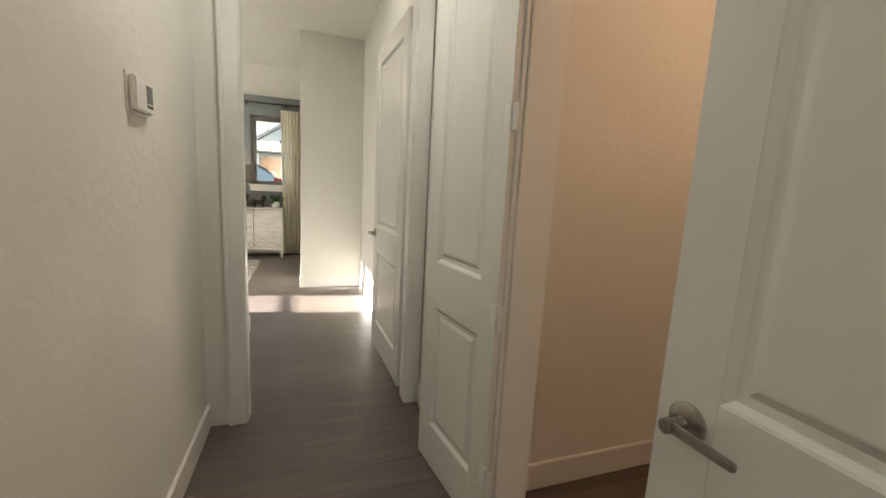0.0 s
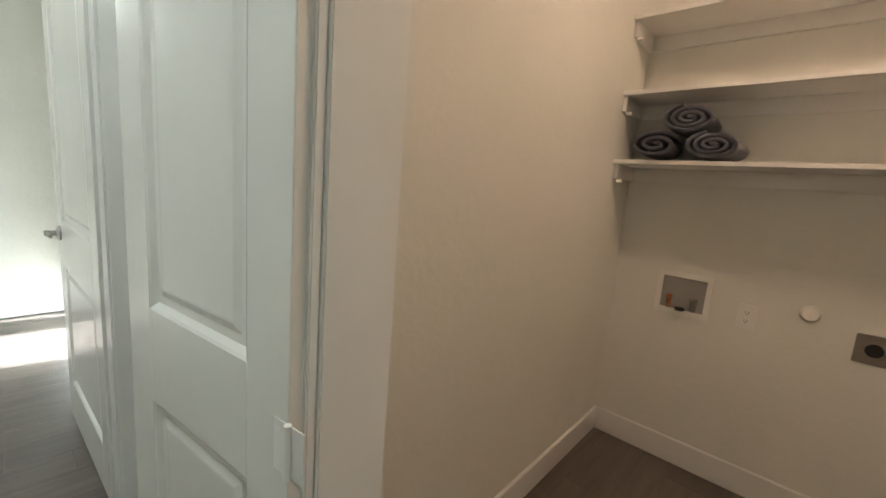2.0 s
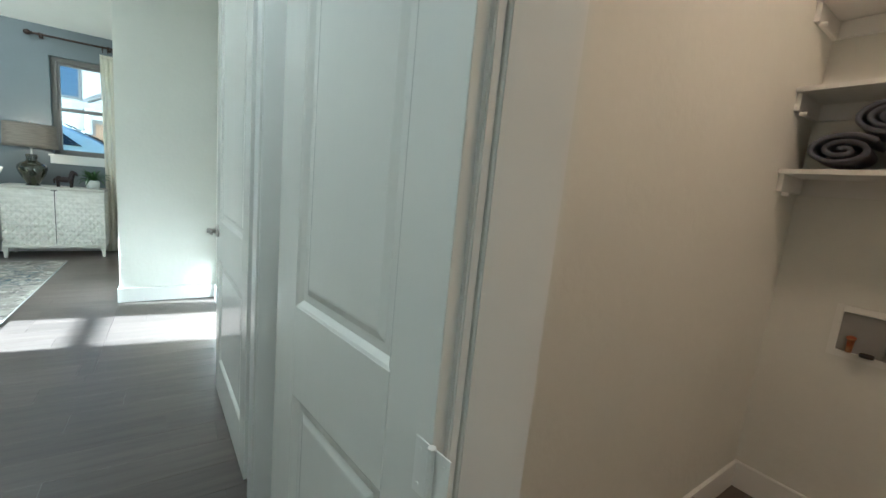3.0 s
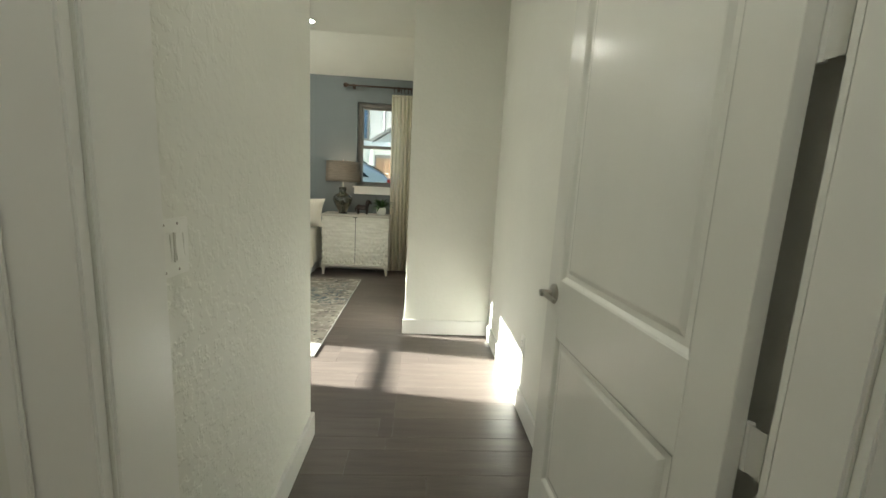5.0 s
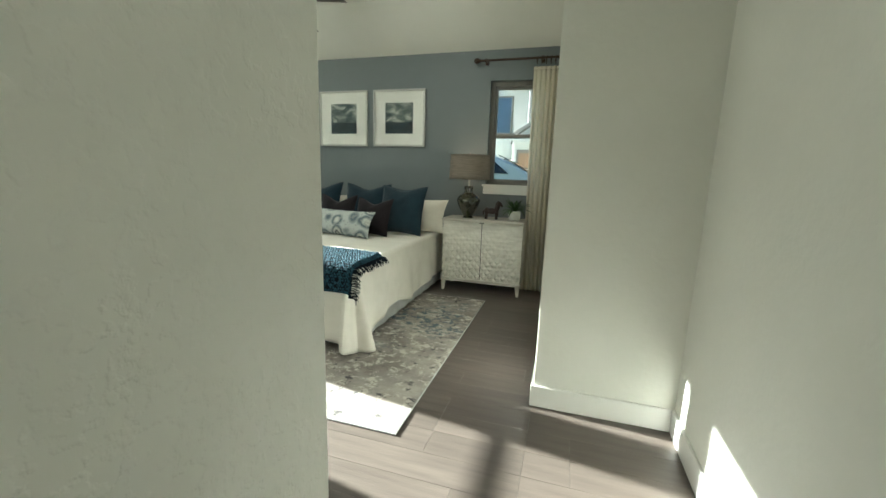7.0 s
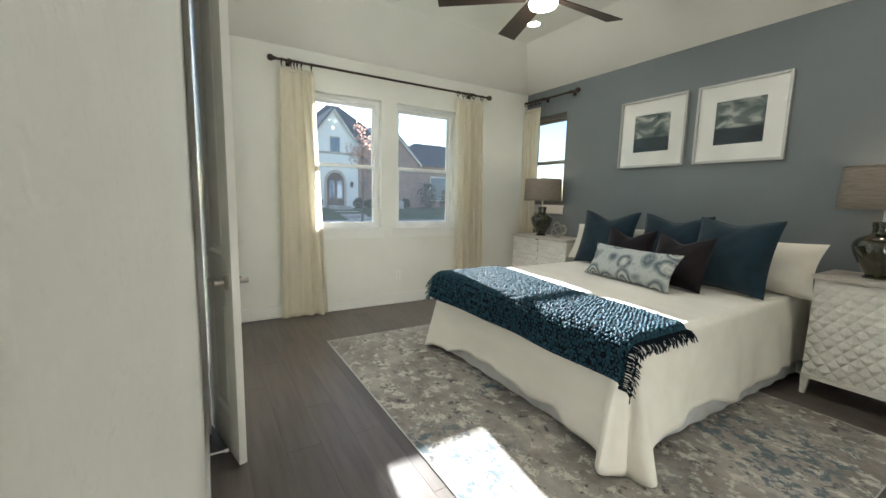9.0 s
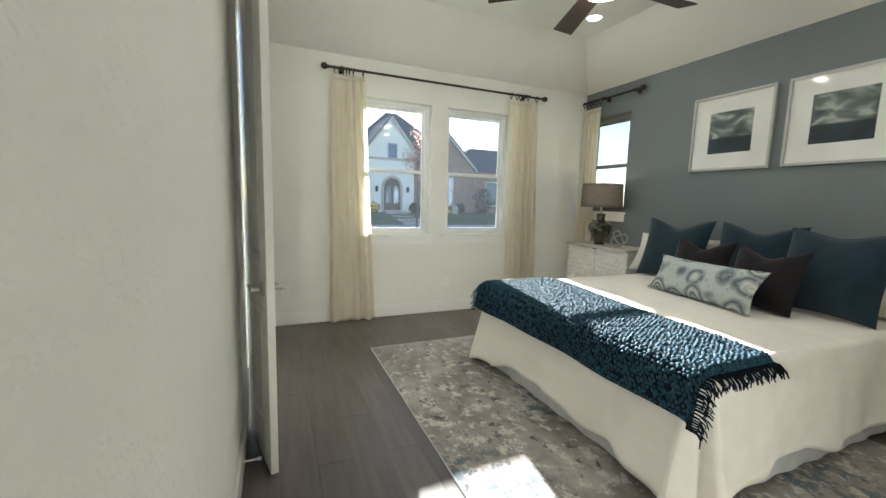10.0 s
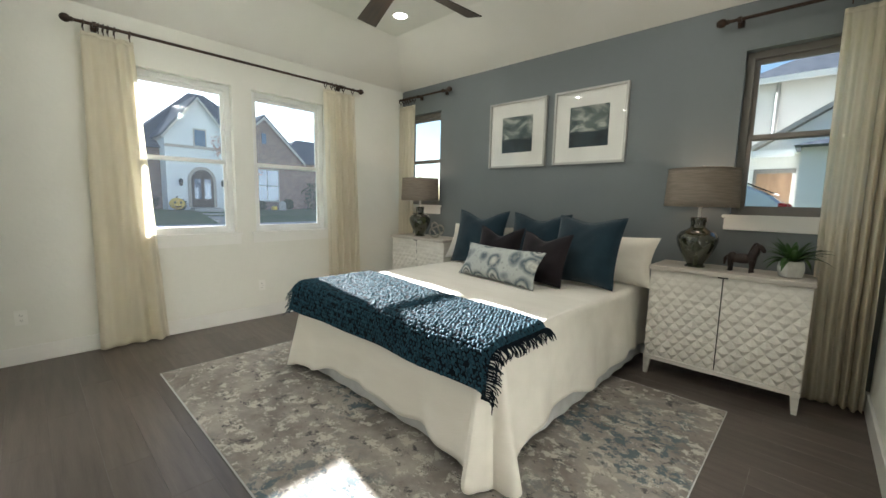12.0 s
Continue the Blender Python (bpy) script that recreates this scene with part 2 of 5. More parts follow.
def lumbar_material():
    """Rings of grey and cream on a mottled ground."""
    m = bpy.data.materials.new("ring_print")
    m.use_nodes = True
    n, l = m.node_tree.nodes, m.node_tree.links
    p = n["Principled BSDF"]
    p.inputs["Roughness"].default_value = 0.9
    tc, vo = n.new("ShaderNodeTexCoord"), n.new("ShaderNodeTexVoronoi")
    vo.inputs["Scale"].default_value, vo.inputs["Randomness"].default_value = 6.2, 0.40
    no, ad = n.new("ShaderNodeTexNoise"), n.new("ShaderNodeVectorMath")
    no.inputs["Scale"].default_value = 9
    sc = n.new("ShaderNodeVectorMath")
    sc.operation = "SCALE"
    sc.inputs["Scale"].default_value = 0.022
    l.new(tc.outputs["Object"], no.inputs["Vector"])
    l.new(no.outputs["Color"], sc.inputs[0])
    l.new(tc.outputs["Object"], ad.inputs[0])
    l.new(sc.outputs[0], ad.inputs[1])
    l.new(ad.outputs[0], vo.inputs["Vector"])
    r = ramp_of(n, ((0.0, (0.46, 0.45, 0.34)), (0.09, (0.02, 0.025, 0.035)), (0.17, (0.50, 0.50, 0.44)), (0.26, (0.03, 0.04, 0.055)),
                    (0.34, (0.52, 0.52, 0.47)), (0.46, (0.07, 0.10, 0.12)), (0.60, (0.42, 0.44, 0.42))))
    l.new(vo.outputs["Distance"], r.inputs[0])
    mixr = n.new("ShaderNodeMix")
    mixr.data_type = "RGBA"
    n2 = n.new("ShaderNodeTexNoise")
    n2.inputs["Scale"].default_value, n2.inputs["Detail"].default_value = 38, 6
    l.new(tc.outputs["Object"], n2.inputs["Vector"])
    rr = ramp_of(n, ((0.54, (0, 0, 0)), (0.70, (1, 1, 1))))
    l.new(n2.outputs["Fac"], rr.inputs[0])
    l.new(rr.outputs[0], mixr.inputs[0])
    l.new(r.outputs[0], mixr.inputs[6])
    mixr.inputs[7].default_value = (0.30, 0.31, 0.30, 1)
    l.new(mixr.outputs[2], p.inputs["Base Color"])
    return m


M["rings"] = lumbar_material()


def seascape(name, shift):
    """Storm clouds over a dark sea."""
    m = bpy.data.materials.new(name)
    m.use_nodes = True
    n, l = m.node_tree.nodes, m.node_tree.links
    p = n["Principled BSDF"]
    p.inputs["Roughness"].default_value = 0.7
    tc, mp, no = n.new("ShaderNodeTexCoord"), n.new("ShaderNodeMapping"), n.new("ShaderNodeTexNoise")
    mp.inputs["Location"].default_value, mp.inputs["Scale"].default_value = (shift, 0, shift), (3.6, 1, 7)
    no.inputs["Scale"].default_value, no.inputs["Detail"].default_value, no.inputs["Distortion"].default_value = 1.5, 5, 0.7
    l.new(tc.outputs["Object"], mp.inputs[0])
    l.new(mp.outputs[0], no.inputs["Vector"])
    clouds = ramp_of(n, ((0.36, (0.045, 0.070, 0.072)), (0.50, (0.15, 0.18, 0.17)), (0.60, (0.40, 0.41, 0.37))))
    waves = ramp_of(n, ((0.30, (0.008, 0.016, 0.022)), (0.60, (0.020, 0.038, 0.048)), (0.72, (0.07, 0.10, 0.11))))
    l.new(no.outputs["Fac"], clouds.inputs[0])
    l.new(no.outputs["Fac"], waves.inputs[0])
    sep = n.new("ShaderNodeSeparateXYZ")
    l.new(tc.outputs["Object"], sep.inputs[0])
    edge = n.new("ShaderNodeMapRange")
    edge.inputs["From Min"].default_value, edge.inputs["From Max"].default_value = -0.055, -0.035
    l.new(sep.outputs["Z"], edge.inputs[0])
    mix = n.new("ShaderNodeMix")
    mix.data_type = "RGBA"
    l.new(edge.outputs[0], mix.inputs[0])
    l.new(waves.outputs[0], mix.inputs[6])
    l.new(clouds.outputs[0], mix.inputs[7])
    l.new(mix.outputs[2], p.inputs["Base Color"])
    return m


def brick_material(name, a, b, mortar, scale):
    m = bpy.data.materials.new(name)
    m.use_nodes = True
    n, l = m.node_tree.nodes, m.node_tree.links
    p = n["Principled BSDF"]
    p.inputs["Roughness"].default_value = 0.85
    tc, sp, cb, bt = n.new("ShaderNodeTexCoord"), n.new("ShaderNodeSeparateXYZ"), n.new("ShaderNodeCombineXYZ"), n.new("ShaderNodeTexBrick")
    l.new(tc.outputs["Object"], sp.inputs[0])
    l.new(sp.outputs["Y"], cb.inputs["X"])
    l.new(sp.outputs["Z"], cb.inputs["Y"])
    l.new(cb.outputs[0], bt.inputs["Vector"])
    for k, v in (("Color1", (*a, 1)), ("Color2", (*b, 1)), ("Mortar", (*mortar, 1)), ("Scale", scale), ("Mortar Size", 0.012)):
        bt.inputs[k].default_value = v
    l.new(bt.outputs["Color"], p.inputs["Base Color"])
    return m


M["white_brick"] = brick_material("painted_brick", (0.80, 0.80, 0.78), (0.74, 0.74, 0.72), (0.68, 0.68, 0.66), 2.6)
M["red_brick"] = brick_material("brown_brick", (0.30, 0.20, 0.16), (0.19, 0.13, 0.11), (0.34, 0.30, 0.26), 2.6)
M["shingle"] = material("asphalt_shingle", (0.085, 0.093, 0.110), (0.13, 0.137, 0.155), 5, 1.0, spec=0.0, bump=0.6, bump_scale=12, fine=0.25)
# Lighter copy of the shingle with the sunlight put into its colour.
M["shingle_lit"] = material("sunlit_shingle", (0.40, 0.37, 0.33), (0.33, 0.30, 0.27), 5, 0.9, spec=0.0, bump=0.6, bump_scale=12, fine=0.2)
M["stucco"] = material("white_stucco", (0.68, 0.67, 0.63), (0.63, 0.62, 0.58), 2, 0.9, bump=0.3, bump_scale=30)
M["fascia"] = material("fascia_board", (0.55, 0.52, 0.47), (0.50, 0.47, 0.42), 5, 0.6)
M["stone"] = material("cast_stone", (0.45, 0.40, 0.34), (0.38, 0.34, 0.29), 6, 0.8)
M["oak"] = material("garage_oak", (0.34, 0.21, 0.12), (0.24, 0.14, 0.08), 4, 0.6, stretch=(6, 1, 0.8))
M["grass"] = material("autumn_lawn", (0.050, 0.085, 0.025), (0.085, 0.105, 0.040), 0.6, 0.95, bump=0.8, bump_scale=40, fine=0.3)
M["asphalt"] = material("asphalt", (0.055, 0.055, 0.056), (0.045, 0.045, 0.046), 3, 0.9, bump=0.5, bump_scale=90)
M["concrete"] = material("concrete", (0.36, 0.35, 0.33), (0.30, 0.29, 0.27), 3, 0.9, bump=0.3, bump_scale=60)
M["bush"] = material("evergreen", (0.030, 0.055, 0.020), (0.018, 0.035, 0.014), 12, 0.8)
M["bark"] = material("bark", (0.13, 0.10, 0.08), (0.08, 0.065, 0.05), 9, 0.9)
M["autumn"] = cloth("autumn_leaf", (0.58, 0.34, 0.26), (0.50, 0.24, 0.16), 0.55, 6, 60, (1, 1, 1))
M["car_paint"] = material("white_car_paint", (0.62, 0.64, 0.66), None, 3, 0.2, coat=0.8)
M["car_glass"] = material("car_glass", (0.012, 0.015, 0.018), None, 3, 0.05)
M["tail"] = material("tail_lamp", (0.35, 0.02, 0.02), None, 3, 0.2)
M["rubber"] = material("rubber", (0.02, 0.02, 0.02), None, 9, 0.8)
M["pumpkin"] = material("pumpkin_skin", (0.70, 0.48, 0.09), (0.62, 0.40, 0.07), 6, 0.6)
M["far_glass"] = material("house_glass", (0.07, 0.11, 0.17), None, 3, 0.05, 0.25)


# ---- building blocks ----
def box(x0, x1, y0, y1, z0, z1, bm=None, bevel=0.0, seg=2):
    bm = bm or bmesh.new()
    made = bmesh.ops.create_cube(bm, size=1.0)["verts"]
    for v in made:
        v.co = ((x0 + x1) / 2 + v.co.x * (x1 - x0), (y0 + y1) / 2 + v.co.y * (y1 - y0), (z0 + z1) / 2 + v.co.z * (z1 - z0))
    if bevel:
        edges = list({e for v in made for e in v.link_edges})
        bmesh.ops.bevel(bm, geom=edges, offset=bevel, segments=seg, affect="EDGES", clamp_overlap=True)
    return bm


def sheet(fn, nu, nv, bm=None, closed=False):
    """A grid of points fn(u, v), u and v from 0 to 1."""
    bm = bm or bmesh.new()
    rows = [[bm.verts.new(fn(i / nu, j / nv)) for j in range(nv + 1)] for i in range(nu if closed else nu + 1)]
    for i in range(nu):
        a, b = rows[i], rows[(i + 1) % len(rows)]
        for j in range(nv):
            bm.faces.new((a[j], b[j], b[j + 1], a[j + 1]))
    return bm


def lathe(profile, n=32, bm=None, at=(0, 0, 0)):
    """A profile of (radius, height) turned round z, closed at both ends."""
    bm = bm or bmesh.new()
    rings = [[bm.verts.new((at[0] + r * math.cos(a), at[1] + r * math.sin(a), at[2] + z)) for a in [2 * math.pi * k / n for k in range(n)]]
             for r, z in profile]
    for a, b in zip(rings, rings[1:]):
        for k in range(n):
            bm.faces.new((a[k], a[(k + 1) % n], b[(k + 1) % n], b[k]))
    if profile[0][0] > 1e-4:
        bm.faces.new(rings[0][::-1])
    if profile[-1][0] > 1e-4:
        bm.faces.new(rings[-1])
    return bm


def tube(points, radii, n=10, bm=None, closed=False):
    """A round bar along points."""
    bm = bm or bmesh.new()
    pts = [Vector(p) for p in points]
    radii = radii if isinstance(radii, (list, tuple)) else [radii] * len(pts)
    rings, side = [], None
    for k, p in enumerate(pts):
        nxt = pts[(k + 1) % len(pts)] if closed else pts[min(k + 1, len(pts) - 1)]
        prv = pts[k - 1] if closed else pts[max(k - 1, 0)]
        d = (nxt - prv).normalized()
        if side is None:
            side = d.orthogonal().normalized()
        side = (side - d * side.dot(d)).normalized()
        up = d.cross(side)
        rings.append([bm.verts.new(p + (side * math.cos(a) + up * math.sin(a)) * radii[k]) for a in [2 * math.pi * i / n for i in range(n)]])
    pairs = list(zip(rings, rings[1:])) + ([(rings[-1], rings[0])] if closed else [])
    for a, b in pairs:
        for i in range(n):
            bm.faces.new((a[i], a[(i + 1) % n], b[(i + 1) % n], b[i]))
    if not closed:
        bm.faces.new(rings[0][::-1])
        bm.faces.new(rings[-1])
    return bm


def prism(poly, axis, a, b, bm=None):
    """A flat outline pushed through from a to b along x, y or z."""
    bm = bm or bmesh.new()

    def at(p, w):
        return {"x": (w, p[0], p[1]), "y": (p[0], w, p[1]), "z": (p[0], p[1], w)}[axis]
    lo, hi = [bm.verts.new(at(p, a)) for p in poly], [bm.verts.new(at(p, b)) for p in poly]
    bm.faces.new(lo[::-1])
    bm.faces.new(hi)
    for k in range(len(poly)):
        m = (k + 1) % len(poly)
        bm.faces.new((lo[k], lo[m], hi[m], hi[k]))
    return bm


def mesh(name, bm, mat, smooth=False):
    bmesh.ops.recalc_face_normals(bm, faces=bm.faces)
    if smooth:
        for f in bm.faces:
            f.smooth = True
    data = bpy.data.meshes.new(name)
    bm.to_mesh(data)
    bm.free()
    data.materials.append(M[mat] if isinstance(mat, str) else mat)
    if smooth:
        data.set_sharp_from_angle(angle=radians(40))
    return new(name, data)


def part(name, bm, mat, parent, label="", smooth=False):
    ob = mesh(name, bm, mat, smooth)
    ob.parent = parent
    return tagged(ob, label)


def thing(name, label, category, group="", kind="", at=None):
    ob = new(name)
    ob.empty_display_size = 0.1
    ob.matrix_basis = at or Matrix()
    return tagged(ob, label, category, group, kind)


def setting(name, bm, mat, label, category, smooth=False):
    return tagged(mesh(name, bm, mat, smooth), label, category, kind="structure")


# ---- the plan ----
WEST, NORTH, EAST, SOUTH = -4.58, 8.25, 0.177, 4.128
HALL_L, HALL_R, VEST_L = -0.26, 0.945, -0.25
PLATE, FLAT = 2.82, 3.15
W_WIN = ((5.15, 6.0), (6.19, 7.04))
W_Z = (0.955, 2.435)
N_WIN = ((-4.52, -3.83), (-0.69, -0.04))
N_Z = (1.27, 2.48)
OUT = 0.20


def pierced(axis, lo, hi, z0, z1, near, far, holes):
    """A wall along x or y from lo to hi, near to far thick, with holes (a, b, z0, z1)."""
    bm, at = bmesh.new(), lo
    for a, b, h0, h1 in list(holes) + [(hi, hi, z0, z0)]:
        spans = [(at, a, z0, z1)] + ([(a, b, z0, h0), (a, b, h1, z1)] if b > a else [])
        for s0, s1, u0, u1 in spans:
            if s1 - s0 > 1e-4 and u1 - u0 > 1e-4:
                box(*((s0, s1, near, far) if axis == "x" else (near, far, s0, s1)), u0, u1, bm)
        at = b
    return bm


setting("wall_west", pierced("y", 3.9, NORTH + OUT, -0.3, 3.3, WEST - OUT, WEST, [(a, b, *W_Z) for a, b in W_WIN]), "wall",
        "cream painted bedroom wall with two tall windows", "wall")
setting("wall_north", pierced("x", WEST, 1.2, -0.3, 3.3, NORTH, NORTH + OUT, [(a, b, *N_Z) for a, b in N_WIN]), "accent",
        "blue-grey painted accent wall behind the bed", "wall")
setting("wall_east", box(EAST, EAST + 0.12, 5.76, NORTH, 0, 3.3), "wall", "cream painted wall beside the nightstand", "wall")
setting("wall_entry", box(EAST, 1.06, 5.64, 5.76, 0, 3.3, bevel=0.008), "wall", "cream painted wall end at the bedroom entry", "wall")
CL = (-3.54, -2.60)
setting("wall_south", pierced("x", WEST, -2.45, 0, 3.3, SOUTH - 0.12, SOUTH, [(*CL, 0, 2.45)]), "wall",
        "cream painted bedroom wall with a double closet door", "wall")
ELBOW, BEND = -2.45, 0.012
turn = [(VEST_L - BEND + BEND * math.cos(a), SOUTH - BEND + BEND * math.sin(a)) for a in [math.pi / 2 * k / 8 for k in range(9)]]
rounded = setting("wall_vestibule_west", prism([(VEST_L - 0.12, 2.70), (VEST_L, 2.70)] + turn + [(ELBOW, SOUTH), (ELBOW, SOUTH - 0.12), (VEST_L - 0.12, SOUTH - 0.12)], "z", 0, 3.3),
                  "textured", "cream textured entry wall with rounded corner", "wall")
for face in rounded.data.polygons:
    face.use_smooth = face.area < 0.05
setting("wall_vestibule_east", box(HALL_R, HALL_R + 0.115, 2.70, 5.64, 0, 3.3), "wall", "cream painted entry wall behind an open door", "wall")
DO = (-0.06, 0.845)
setting("wall_hall_end", pierced("x", HALL_L, 1.06, 0, 3.3, 2.60, 2.70, [(*DO, 0, 2.46)]), "wall", "cream painted wall with the bedroom doorway", "wall")
setting("wall_hall_west", box(HALL_L - 0.12, HALL_L, -2.2, 2.70, 0, 3.3), "wall", "cream painted hallway wall", "wall")
LO, HT = (0.187, 1.507), 0.145
setting("wall_hall_east", pierced("y", -2.2, 2.60, 0, 3.3, HALL_R, HALL_R + HT, [(*LO, 0, 2.46)]), "wall", "cream painted hallway wall with the laundry doorway", "wall")
setting("wall_hall_south", box(HALL_L - 0.12, 1.06, -2.32, -2.2, 0, 3.3), "wall", "cream painted wall closing the hallway", "wall")
LX, LY = 2.93, 1.72
setting("wall_laundry_east", box(LX, LX + 0.12, -0.5, LY + 0.12, 0, 3.0), "wall", "cream painted laundry wall with shelves and hook-ups", "wall")
setting("wall_laundry_north", box(1.09, LX, LY, LY + 0.12, 0, 3.0), "wall", "cream painted laundry side wall", "wall")
setting("wall_laundry_south", box(1.09, LX, -0.62, -0.5, 0, 3.0), "wall", "cream painted laundry side wall out of view", "wall")
setting("wall_closet", box(-4.58, -2.2, 3.0, 3.1, 0, 3.3), "wall", "cream painted closet wall", "wall")

# ceilings
RUN = 0.75
bm = bmesh.new()
pts = {"a": (WEST, SOUTH - 0.12, PLATE), "b": (WEST, NORTH, PLATE), "c": (1.06, NORTH, PLATE), "d": (1.06, NORTH - RUN, FLAT),
       "e": (WEST + RUN, NORTH - RUN, FLAT), "f": (WEST + RUN, SOUTH - 0.12, FLAT), "g": (1.06, 2.6, FLAT), "h": (VEST_L - 0.12, 2.6, FLAT), "i": (VEST_L - 0.12, SOUTH - 0.12, FLAT)}
vs = {k: bm.verts.new(p) for k, p in pts.items()}
for face in ("abef", "bcde", "fedghi"):
    bm.faces.new([vs[k] for k in face])
ob = setting("ceiling_bedroom", bm, "ceiling", "white ceiling sloping down to the outer walls", "ceiling")
mod = ob.modifiers.new("thick", "SOLIDIFY")
mod.thickness, mod.offset = 0.15, 1.0
setting("ceiling_hall", box(HALL_L - 0.12, 1.06, -2.3, 2.60, 2.78, 2.9), "ceiling", "white hallway ceiling", "ceiling")
setting("ceiling_laundry", box(1.09, LX + 0.1, -0.6, LY + 0.1, 2.78, 2.9), "ceiling", "white laundry ceiling", "ceiling")
setting("roof_slab", box(WEST - 0.75, 3.6, -2.4, NORTH + 0.75, 3.42, 3.50), "shingle", "dark shingle roof over the rooms", "roof")
setting("soffit", box(WEST - 0.7, 3.2, NORTH + OUT, NORTH + 0.45, 2.62, 2.68), "taupe", "taupe eave soffit over the side windows", "soffit")


# baseboards, one run a wall
def baseboard(x0, y0, x1, y1, side):
    """side: the direction in which the board stands out of its wall."""
    h, t = 0.135, 0.016
    nx, ny = {"+x": (1, 0), "-x": (-1, 0), "+y": (0, 1), "-y": (0, -1)}[side]
    xs, ys = sorted((x0, x1 + nx * t) if nx else (x0, x1)), sorted((y0, y1 + ny * t) if ny else (y0, y1))
    bm = box(xs[0], xs[1], ys[0], ys[1], 0.0, h, bevel=0.004, seg=2)
    return setting("baseboard", bm, "trim", "white painted flat baseboard", "baseboard")


baseboard(WEST, SOUTH, WEST, NORTH, "+x")
baseboard(WEST + 0.016, NORTH, EAST, NORTH, "-y")
baseboard(EAST, 5.64, EAST, NORTH - 0.016, "-x")
baseboard(EAST - 0.016, 5.64, HALL_R - 0.016, 5.64, "-y")
baseboard(HALL_R, 2.70, HALL_R, 5.64, "-x")
baseboard(WEST + 0.016, SOUTH, CL[0] - 0.08, SOUTH, "+y")
baseboard(CL[1] + 0.08, SOUTH, VEST_L, SOUTH, "+y")
baseboard(VEST_L, 2.70, VEST_L, SOUTH + 0.016, "+x")
baseboard(HALL_L, -2.2, HALL_L, 2.60, "+x")
baseboard(HALL_R, -2.2, HALL_R, LO[0] - 0.09, "-x")
baseboard(HALL_R, LO[1] + 0.09, HALL_R, 2.60, "-x")
baseboard(LX, -0.5, LX, LY, "-x")
baseboard(1.09, LY, LX - 0.016, LY, "-y")


# door frames: jamb lining and stepped casing
def casing(axis, a, b, near, far, faces, top=2.45):
    """A frame round an opening a to b; near and far are the wall's faces, faces says on which of them it has casing."""
    w, t = 0.092, 0.018

    def put(name, u0, u1, v0, v1, z0, z1, bev=0.003):
        setting(name, box(*((u0, u1, v0, v1) if axis == "x" else (v0, v1, u0, u1)), z0, z1, bevel=bev), "trim", "white painted door casing", "trim")
    put("trim", a - 0.012, a + 0.004, near + 0.001, far - 0.001, 0, top)
    put("trim", b - 0.004, b + 0.012, near + 0.001, far - 0.001, 0, top)
    put("trim", a + 0.004, b - 0.004, near + 0.001, far - 0.001, top - 0.014, top + 0.004)
    for f, way in faces:
        v0, v1 = sorted((f, f + way * t))
        g0, g1 = sorted((f + way * t, f + way * (t + 0.007)))
        for u0, u1 in ((a - w, a - 0.002), (b + 0.002, b + w)):
            put("trim", u0, u1, v0, v1, 0, top + 0.004)
            outer = (u0, u0 + 0.022) if u0 < a - 0.02 else (u1 - 0.022, u1)
            put("trim", *outer, g0, g1, 0, top + w, 0.0025)
        put("trim", a - w, b + w, v0, v1, top + 0.004, top + w)


casing("x", *DO, 2.60, 2.70, ((2.60, -1), (2.70, 1)))
casing("y", *LO, HALL_R, HALL_R + HT, ((HALL_R, -1),))
casing("x", *CL, SOUTH - 0.12, SOUTH, ((SOUTH, 1),))


# ---- doors ----
def lever_set(parent, x, y, z, way, toward):
    """A rosette and lever on a leaf's face; way: +1 or -1 along y, toward: the lever's run along x."""
    rose = part("rosette", lathe([(0.001, 0.0), (0.036, 0.0), (0.036, 0.007), (0.029, 0.013), (0.013, 0.016), (0.011, 0.045), (0.001, 0.045)], 24), "nickel", parent,
                "round satin nickel rosette", True)
    rose.matrix_basis = pose(x, y, z, -90 * way, 0, 0)
    bm = box(-0.004, 0.118, -0.0065, 0.0065, -0.0105, 0.0105, bevel=0.004, seg=2)
    for v in bm.verts:
        v.co.z *= 1.0 - 0.22 * max(0.0, v.co.x) / 0.118
    tube([(0, -0.011, 0), (0, 0.011, 0)], 0.0135, 16, bm)
    arm = part("lever", bm, "nickel", parent, "satin nickel lever handle", True)
    arm.matrix_basis = pose(x, y + way * 0.046, z, 0, 0, 0 if toward > 0 else 180)


